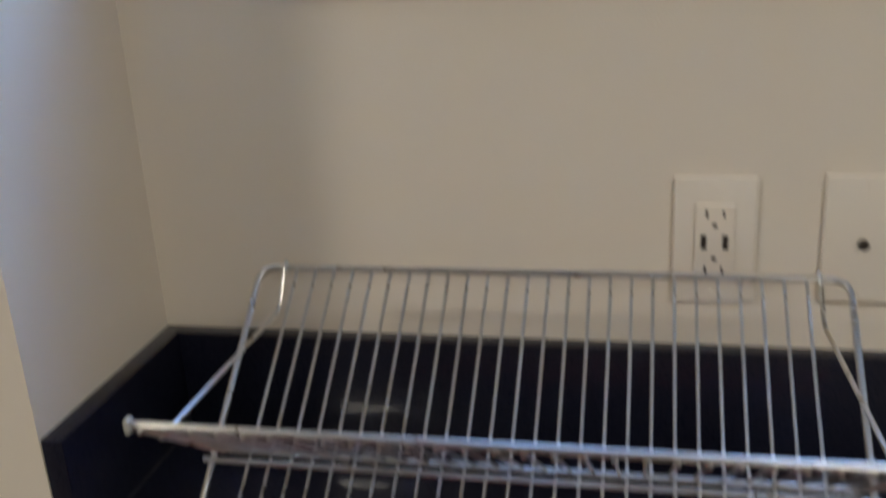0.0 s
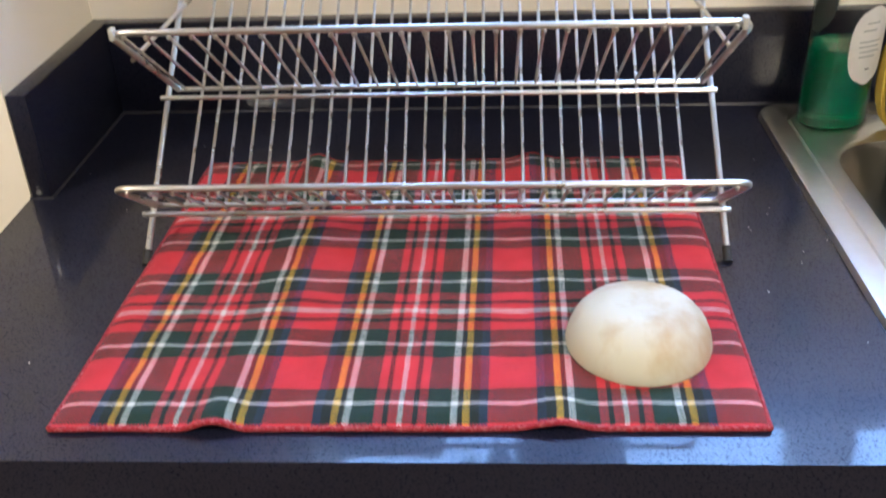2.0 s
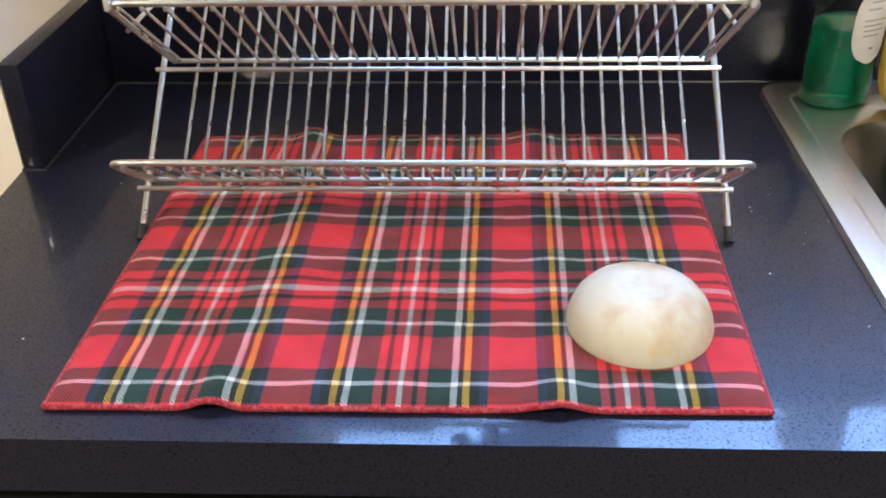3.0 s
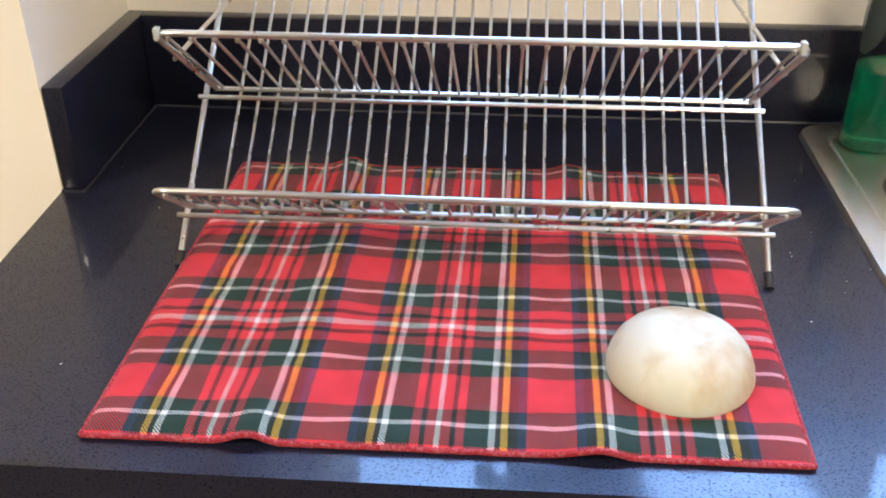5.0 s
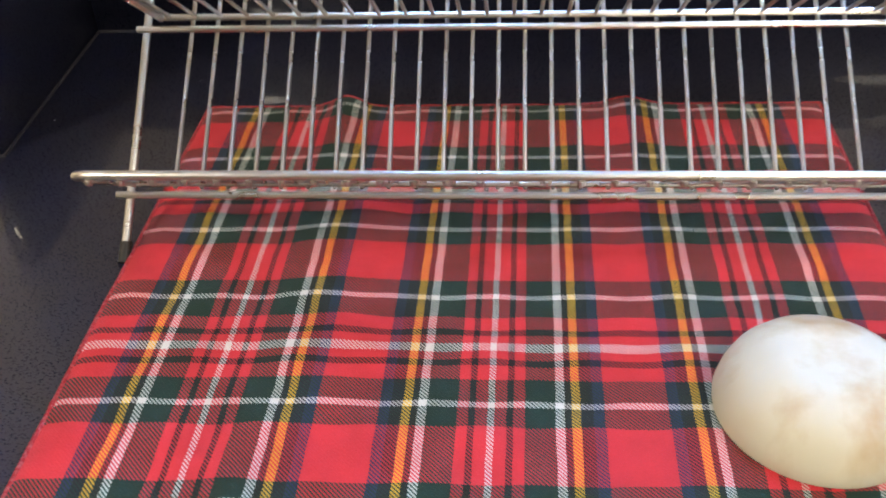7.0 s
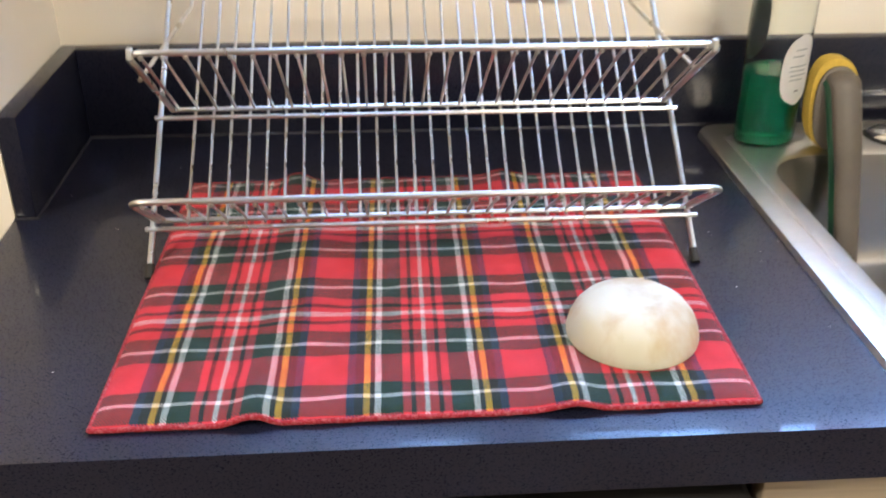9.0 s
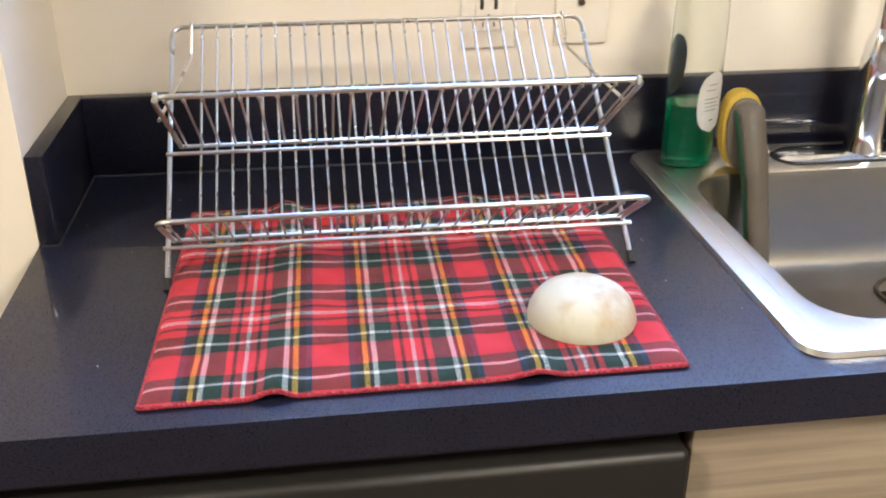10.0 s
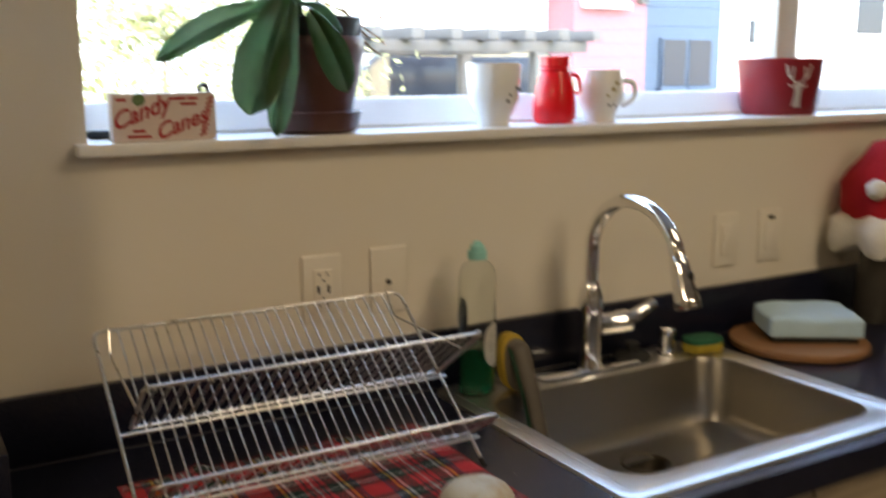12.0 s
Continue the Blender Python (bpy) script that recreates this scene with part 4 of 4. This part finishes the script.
def orchid():
    cx, cy = 0.548, 0.048
    o = thing("potted_orchid", "orchid with broad drooping leaves in a brown clay pot", "potted plant", (cx, cy, SILLTOP))
    part("saucer", lathe([(0.0, 0.0), (0.062, 0.0), (0.070, 0.006), (0.075, 0.030), (0.078, 0.034), (0.074, 0.036), (0.068, 0.030), (0.0, 0.028)], 44), TERRA, o)
    part("pot", lathe([(0.0, 0.022), (0.056, 0.022), (0.064, 0.045), (0.076, 0.095), (0.081, 0.125), (0.083, 0.128), (0.0835, 0.150), (0.081, 0.154), (0.077, 0.152), (0.074, 0.135), (0.0, 0.133)], 48), TERRA, o)
    part("liner", lathe([(0.066, 0.136), (0.0745, 0.138), (0.079, 0.182), (0.0765, 0.185), (0.074, 0.180), (0.068, 0.138)], 40), RUBBER, o, "black plastic inner pot")
    part("potting_bark", lathe([(0.071, 0.150), (0.055, 0.170), (0.02, 0.174), (0.0, 0.172)], 24), SOIL, o)

    def leaf(root, tip, sag, width, twist):
        root, tip = Vector(root), Vector(tip)
        n, bm, rows = 18, bmesh.new(), []
        d = tip - root
        side = d.cross(Vector((-0.30, -0.95, 0.10))).normalized()
        side = (Matrix.Rotation(radians(twist), 3, d.normalized()) @ side)
        for i in range(n + 1):
            t = i / n
            p = root + d * t + Vector((0, 0, sag * 4 * t * (1 - t)))
            w = width * min(1.0, 0.30 + 1.25 * t) * math.sqrt(max(0.01, 1 - max(0.0, (t - 0.50) / 0.50) ** 3.2))
            nrm = side.cross(d.normalized())
            rows.append([bm.verts.new(p + side * (w * k / 3) + nrm * (0.012 * (abs(k) / 3) ** 0.8 - 0.005 * (abs(k) / 3) ** 3 + 0.0018 * noise.noise((t * 7, k * 0.7, root.x * 40)))) for k in range(-3, 4)])
        for a, b in zip(rows, rows[1:]):
            for k in range(6):
                bm.faces.new((a[k], a[k + 1], b[k + 1], b[k]))
        bmesh.ops.solidify(bm, geom=bm.faces, thickness=0.0022)
        part("leaf", bm, LEAF, o)

    leaf((-0.045, -0.040, 0.200), (-0.270, -0.060, 0.112), 0.020, 0.0225, 15)
    leaf((-0.050, -0.045, 0.205), (-0.165, -0.020, 0.250), 0.010, 0.024, -30)
    leaf((-0.072, -0.060, 0.214), (-0.142, -0.090, 0.034), 0.010, 0.043, 18)
    leaf((-0.066, -0.080, 0.205), (-0.110, -0.103, 0.004), 0.006, 0.024, -22)
    leaf((-0.040, -0.085, 0.190), (0.012, -0.108, 0.068), 0.012, 0.026, 20)
    leaf((-0.055, -0.050, 0.195), (0.004, -0.098, 0.150), 0.018, 0.020, -55)
    part("stem", tube([(-0.045, -0.045, 0.140), (-0.045, -0.045, 0.215)], 0.010, 10), LEAF, o)
    part("flower_stake", tube([(0.005, 0.0, 0.14), (0.010, 0.003, 0.40)], 0.0026, 6), ROOT, o, "dry brown flower stem")
    rng = random.Random(5)
    for k in range(6):
        p = Vector((-0.02, -0.03, 0.195))
        pts, a = [p.copy()], rng.uniform(-0.5, 0.5)
        for i in range(9):
            p = p + Vector((0.016 * math.cos(a), rng.uniform(-0.005, 0.005), 0.012 * math.sin(a * 1.6 + 0.8 - i * 0.22)))
            a += rng.uniform(-0.35, 0.3)
            pts.append(p.copy())
        part("air_root", tube(pts, 0.0014, 6), ROOT, o, "thin dry air root")


orchid()


def cup(name, label, x, y, h, r_top, r_mid, r_base, mat, marks):
    m = thing(name, label, "mug", (x, y, SILLTOP), turn=0)
    t = 0.0035
    prof = [(0.0, 0.0), (r_base, 0.0), (r_base * 1.02, 0.004), (r_base * 1.04, h * 0.14), (r_mid * 0.97, h * 0.42), (r_mid, h * 0.62), (r_top, h * 0.97), (r_top - t / 2, h), (r_top - t, h * 0.97), (r_mid - t, h * 0.6), (r_base * 0.9, h * 0.14), (0.0, h * 0.10)]
    part("cup", lathe(prof, 44), mat, m)
    for a, z, rr, mk in marks:
        rad = r_mid * 1.005
        o = part("painted_mark", lathe([(0.0, -0.0008), (rr, -0.0004), (rr, 0.0004), (0.0, 0.0008)], 14), mk, m)
        o.matrix_basis = pose(rad * math.cos(radians(a)), rad * math.sin(radians(a)), z, 90, 0, a + 90)
    return m


m1 = cup("mug", "white mug with a few painted dark dots on the sill", 0.895, 0.040, 0.112, 0.050, 0.047, 0.029, CERAMIC, ((-92, 0.088, 0.0045, INK), (-62, 0.070, 0.0030, INK), (-90, 0.045, 0.0035, INK), (-84, 0.056, 0.0025, INK)))
m2 = cup("mug", "rounded white mug with olive painted marks and a side handle", 1.150, 0.050, 0.099, 0.043, 0.047, 0.030, CERAMIC, ((-96, 0.062, 0.0045, OLIVE), (-110, 0.050, 0.0030, OLIVE), (-106, 0.032, 0.0030, INK), (-92, 0.032, 0.0030, INK), (-86, 0.074, 0.0040, OLIVE)))
part("handle", tube(rounded([(0.040, -0.02, 0.078), (0.060, -0.032, 0.076), (0.062, -0.033, 0.045), (0.038, -0.020, 0.030)], 0.018, 5), 0.0055, 10), CERAMIC, m2)
part("nose", lathe([(0.004, 0.0), (0.0025, 0.006), (0.0, 0.012)], 10), INK, m1).matrix_basis = pose(0.022, -0.043, 0.066, 90, 0, 27)


def red_can():
    v = thing("red_vase", "bright red enamel churn-shaped vase with a small handle", "vase", (1.040, 0.050, SILLTOP))
    part("vase_body", lathe([(0.0, 0.0), (0.034, 0.0), (0.0405, 0.010), (0.0405, 0.036), (0.037, 0.062), (0.030, 0.088), (0.027, 0.096), (0.029, 0.100), (0.027, 0.103), (0.029, 0.107), (0.0275, 0.112), (0.029, 0.122), (0.028, 0.124), (0.026, 0.121), (0.025, 0.10), (0.0, 0.095)], 40), RED, v)
    part("handle", tube(rounded([(0.024, -0.014, 0.090), (0.038, -0.024, 0.090), (0.041, -0.026, 0.058), (0.033, -0.020, 0.054)], 0.01, 4), 0.0035, 8), RED, v)


red_can()


def deer_planter():
    p = thing("planter", "dark red round planter with a white deer head print", "planter", (1.668, 0.060, SILLTOP))
    r0, r1, h = 0.080, 0.094, 0.122
    part("planter_body", lathe([(0.0, 0.0), (r0 - 0.004, 0.0), (r0, 0.005), (r1, h - 0.002), (r1 - 0.002, h), (r1 - 0.006, h - 0.002), (r0 - 0.006, 0.01), (0.0, 0.008)], 56), MAROON, p)

    def patch(pts):
        bm = bmesh.new()
        vs = []
        for a, z in pts:
            rad = r0 + (r1 - r0) * z / h + 0.0012
            vs.append(bm.verts.new((rad * math.cos(radians(a)), rad * math.sin(radians(a)), z)))
        bm.faces.new(vs)
        bmesh.ops.solidify(bm, geom=bm.faces, thickness=0.0006)
        part("print_shape", bm, WHITE, p, "white printed shape", False)

    c = -113
    patch([(c - 7, 0.018), (c + 6, 0.018), (c + 5, 0.050), (c + 7, 0.066), (c, 0.074), (c - 7, 0.066), (c - 4, 0.050)])
    for s in (-1, 1):
        patch([(c + s * 3, 0.070), (c + s * 6, 0.070), (c + s * 16, 0.084), (c + s * 19, 0.108), (c + s * 16, 0.108), (c + s * 13, 0.088)])
        patch([(c + s * 8, 0.076), (c + s * 10, 0.078), (c + s * 9, 0.104), (c + s * 7, 0.104)])
        patch([(c + s * 6, 0.062), (c + s * 14, 0.068), (c + s * 12, 0.060)])


deer_planter()
k = part("small_black_clip", box(-0.020, 0.016, -0.010, 0.010, 0.0, 0.012, 0.004), RUBBER)
k.location = (0.215, 0.085, SILLTOP)
tagged(k, "small black plastic clip lying on the sill", "clip")


# ---- far end of the worktop ----
def far_end():
    b = thing("wooden_board", "round wooden board lying on the worktop beside the sink", "cutting board", (1.508, -0.165, TOP))
    part("board_disc", lathe([(0.0, 0.0), (0.132, 0.0), (0.137, 0.004), (0.137, 0.013), (0.133, 0.017), (0.0, 0.017)], 64), BOARD, b)
    # Added slab that stands in for the dark gap below the towel.
    t = thing("towel_gap_slab", "dark slab added for the gap under the pale blue towel", "cloth", (1.532, -0.165, TOP + 0.0172), turn=-34)
    part("fold", box(-0.084, 0.084, -0.060, 0.060, 0.0, 0.010, 0.004), RUBBER, t)
    c = thing("folded_towel", "pale blue folded towel resting on the wooden board", "towel", (1.532, -0.165, TOP + 0.0274), turn=-34)
    for i, (z0, z1, dx, k) in enumerate(((0.0, 0.044, 0.001, 0.97), (0.008, 0.051, -0.001, 1.0))):
        bm = box(-0.092 * k + dx, 0.092 * k + dx, -0.066 * k, 0.066 * k, z0, z1, 0.006, 3)
        bmesh.ops.subdivide_edges(bm, edges=[e for e in bm.edges if e.calc_length() > 0.03], cuts=7, use_grid_fill=True)
        for v in bm.verts:
            x, y = v.co.x, v.co.y
            v.co.z += (v.co.z / 0.058) * (0.012 * noise.noise((x * 10, y * 10, 0.4)) - 0.22 * max(0.0, -x - 0.050) - 0.10 * max(0.0, -y - 0.05))
            if i == 1:
                edge = max(abs(x) / 0.092, abs(y) / 0.066)
                v.co.z -= 0.006 * max(0.0, edge - 0.80) / 0.20
            v.co.x += 0.006 * noise.noise((y * 18, i * 3.1, 2.0))
            v.co.y += 0.005 * noise.noise((x * 16, i * 2.3, 5.0))
        part("fold", bm, CLOTH, c)
    h = thing("holiday_cap_jar", "red plush cap with white fur brim over a dark jar", "decoration", (1.838, -0.110, TOP))
    part("jar", lathe([(0.0, 0.0), (0.036, 0.0), (0.039, 0.006), (0.039, 0.11), (0.034, 0.135), (0.034, 0.165), (0.0, 0.168)], 36, (-0.030, -0.005)), material("smoky_glass", (0.05, 0.045, 0.04), 0.12), h)
    bm = lathe([(0.070, 0.160), (0.098, 0.165), (0.106, 0.195), (0.100, 0.228), (0.086, 0.240), (0.066, 0.240)], 40)
    for v in bm.verts:
        a = math.atan2(v.co.y, v.co.x)
        k = 1 + 0.13 * math.cos(5 * a + 0.6)
        v.co = Vector((v.co.x * k, v.co.y * k, v.co.z - 0.10 * (k - 1) * (v.co.z < 0.21)))
        v.co += v.co.normalized() * 0.008 * noise.noise(v.co * 40)
    part("fur_brim", bm, FUR, h, "white fluffy brim")
    bm = lathe([(0.088, 0.232), (0.094, 0.255), (0.092, 0.305), (0.078, 0.335), (0.064, 0.360), (0.052, 0.395), (0.0, 0.410)], 40)
    for v in bm.verts:
        v.co.x += 0.35 * max(0, v.co.z - 0.33)
        v.co += Vector((v.co.x, v.co.y, 0)) * (0.16 * noise.noise(v.co * 16) + 0.05 * noise.noise(v.co * 60))
    part("cap_cone", bm, FELT, h, "red plush cone")
    bm = bmesh.new()
    bmesh.ops.create_icosphere(bm, subdivisions=3, radius=0.022)
    for v in bm.verts:
        v.co *= 1 + 0.12 * noise.noise(v.co * 160)
    part("pompom", bm, FUR, h, "white pompom").location = (-0.092, -0.040, 0.302)
    g = thing("glass_jar", "clear glass jar with tan contents beside the dark jar", "jar", (1.905, -0.125, TOP))
    wall = [(0.0, 0.0), (0.040, 0.0), (0.043, 0.005), (0.043, 0.095), (0.036, 0.110), (0.036, 0.122)]
    part("jar_body", lathe(wall + [(max(r - 0.0025, 0), z + (0.003 if z < 0.002 else 0)) for r, z in wall[::-1]], 36), GLASS, g)
    part("contents", lathe([(0.0, 0.004), (0.038, 0.004), (0.0395, 0.010), (0.0395, 0.048), (0.030, 0.053), (0.0, 0.055)], 28), BOARD, g, "tan dry contents")


far_end()
# Unseen rings added round the two inferred lights and the fill light.
for x, y, r in CANS:
    c = thing("ceiling_or_fill_lamp", "unseen round lamp ring, added for an inferred or fill light", "ceiling lamp", (x, y, 2.43), "ceiling lamps")
    part("trim_ring", lathe([(r + 0.004, 0.0), (r + 0.024, 0.0), (r + 0.028, 0.12), (r + 0.004, 0.12)], 48), TRIM, c)


# ---- outside ----
setting("ground", box(-60, 80, 0.35, 160, -0.72, -0.15), ASPHALT, "pale sunlit paving and street outside")


def house(name, label, x0, x1, y, h, mat, board, windows, trim=0.07, trim_mat=TRIM):
    hs = thing(name, label, "house", (x0, y, -0.60))
    part("wall", box(0, x1 - x0, 0.03, 5.0, 0, h), mat, hs, smooth=False)
    bd = mesh_of("siding_board", box(0, x1 - x0, 0.012, 0.03, 0.0, board - 0.001, 0.005, 1), mat, False)
    for i in range(int(h / board)):
        o = new("siding_board", bd)
        o.parent, o.location = hs, (0, 0, i * board)
    part("roof", box(-0.2, x1 - x0 + 0.2, -0.25, 5.2, h, h + 0.25), TIMBER, hs, smooth=False)
    for a, b, z0, z1 in windows:
        w = part("window", box(a, b, -0.05, 0.03, z0, z1, 0.01), trim_mat, hs)
        part("glass", box(a + trim, b - trim, -0.062, -0.045, z0 + trim, z1 - trim), DARKGLASS, w, smooth=False)
        part("ledge", box(a - 0.06, b + 0.06, -0.12, 0.0, z0 - 0.10, z0, 0.01), trim_mat, w)
    return hs


house("white_house", "pale sided house across the street in sunlight", -7.0, 8.52, 10.2, 5.6, FACADE, 0.26, ((9.8, 10.4, 3.10, 4.3), (13.0, 13.6, 3.10, 4.3), (14.5, 15.05, 3.10, 4.3)))
house("pink_house", "pink clapboard house across the street", 8.54, 9.88, 9.6, 7.5, PINK, 0.20, ((0.18, 0.88, 2.98, 4.3),))
house("blue_house", "blue-grey house with a dark window in white trim", 10.2, 12.25, 10.4, 5.6, BLUE, 0.30, ((0.70, 1.24, 1.74, 2.52), (1.26, 1.80, 1.74, 2.52)), 0.03, BLUE)
house("far_house", "white house further along the street", 12.3, 24.0, 11.0, 7.0, FACADE, 0.30, ((1.1, 1.8, 2.4, 2.95), (4.0, 5.0, 2.6, 4.0)))


vent = thing("wall_vent", "small grey vent box on the pink house", "vent", (9.69, 9.5, 2.37))
part("hood", box(0, 0.14, 0.0, 0.12, 0.0, 0.17, 0.01), TIMBER, vent)
part("slot", box(0.03, 0.11, -0.006, 0.004, 0.03, 0.13, 0.002), DARKGLASS, vent)


def pergola():
    p = thing("pergola", "weathered timber pergola with projecting rafter ends", "pergola", (3.10, 6.0, -0.16))
    part("beam", box(0, 2.80, 0.0, 0.10, 1.76, 1.86, 0.01), TIMBER, p)
    part("beam", box(0, 2.80, 1.3, 1.40, 1.76, 1.86, 0.01), TIMBER, p)
    rf = mesh_of("rafter", box(-0.055, 0.055, -0.22, 1.6, 1.862, 1.965, 0.01), TIMBER)
    for i in range(8):
        o = new("rafter", rf)
        o.parent, o.location = p, (0.06 + 0.383 * i, 0, 0)
    for x in (0.1, 2.25):
        for y in (0.05, 1.35):
            part("post", box(x - 0.06, x + 0.06, y - 0.06, y + 0.06, 0, 1.76, 0.01), TIMBER, p)


pergola()


def parked_car():
    c = thing("parked_car", "parked van behind the pergola, paint toned dark for shade", "car", (3.55, 7.9, -0.16))
    side = [(0.0, 0.35), (0.05, 0.95), (0.45, 1.24), (1.15, 1.84), (3.2, 1.92), (3.75, 1.35), (4.2, 1.15), (4.25, 0.35)]
    bm = bmesh.new()
    a = [bm.verts.new((x, 0, z)) for x, z in side]
    b = [bm.verts.new((x, 1.7, z)) for x, z in side]
    bridge(bm, a, b), bm.faces.new(a), bm.faces.new(b[::-1])
    bmesh.ops.bevel(bm, geom=list(bm.edges), offset=0.06, segments=2, affect="EDGES")
    part("body", bm, CARPAINT, c)
    for x0, x1 in ((1.20, 2.05), (2.15, 3.10)):
        part("side_window", box(x0, x1, -0.012, 0.02, 1.30, 1.74, 0.01), DARKGLASS, c)
    for x in (0.8, 3.4):
        w = part("wheel", tube([(x, -0.02, 0.32), (x, 0.20, 0.32)], 0.32, 24), RUBBER, c)
        part("rim", tube([(x, -0.03, 0.32), (x, -0.015, 0.32)], 0.20, 20), CARPAINT, w)


parked_car()


def hedge():
    rng = random.Random(3)
    bm = bmesh.new()
    clumps = [Vector((rng.gauss(0, 0.55), rng.gauss(0, 0.25), 0.35 + 1.75 * rng.random() ** 0.8)) for i in range(26)]
    for i in range(6500):
        c = rng.choice(clumps)
        p = c + Vector((rng.gauss(0, 0.16), rng.gauss(0, 0.16), rng.gauss(0, 0.14)))
        d = Vector((rng.uniform(-1, 1), rng.uniform(-1, 1), rng.uniform(-1, 1))).normalized()
        s = d.orthogonal().normalized() * rng.uniform(0.010, 0.020)
        d *= rng.uniform(0.025, 0.05)
        bm.faces.new([bm.verts.new(p - d), bm.verts.new(p + s), bm.verts.new(p + d), bm.verts.new(p - s)])
    h = thing("garden_shrub", "sunlit yellow-green shrub outside the window", "shrub", (1.5, 4.6, -0.16))
    part("crown", bm, LEAFY, h, smooth=False)
    part("trunk", tube([(0, 0, 0), (0.03, 0.02, 0.6), (-0.03, 0.0, 1.2), (0.02, 0.0, 1.8)], 0.04, 8, radii=[0.05, 0.04, 0.025, 0.01]), ROOT, h)


hedge()
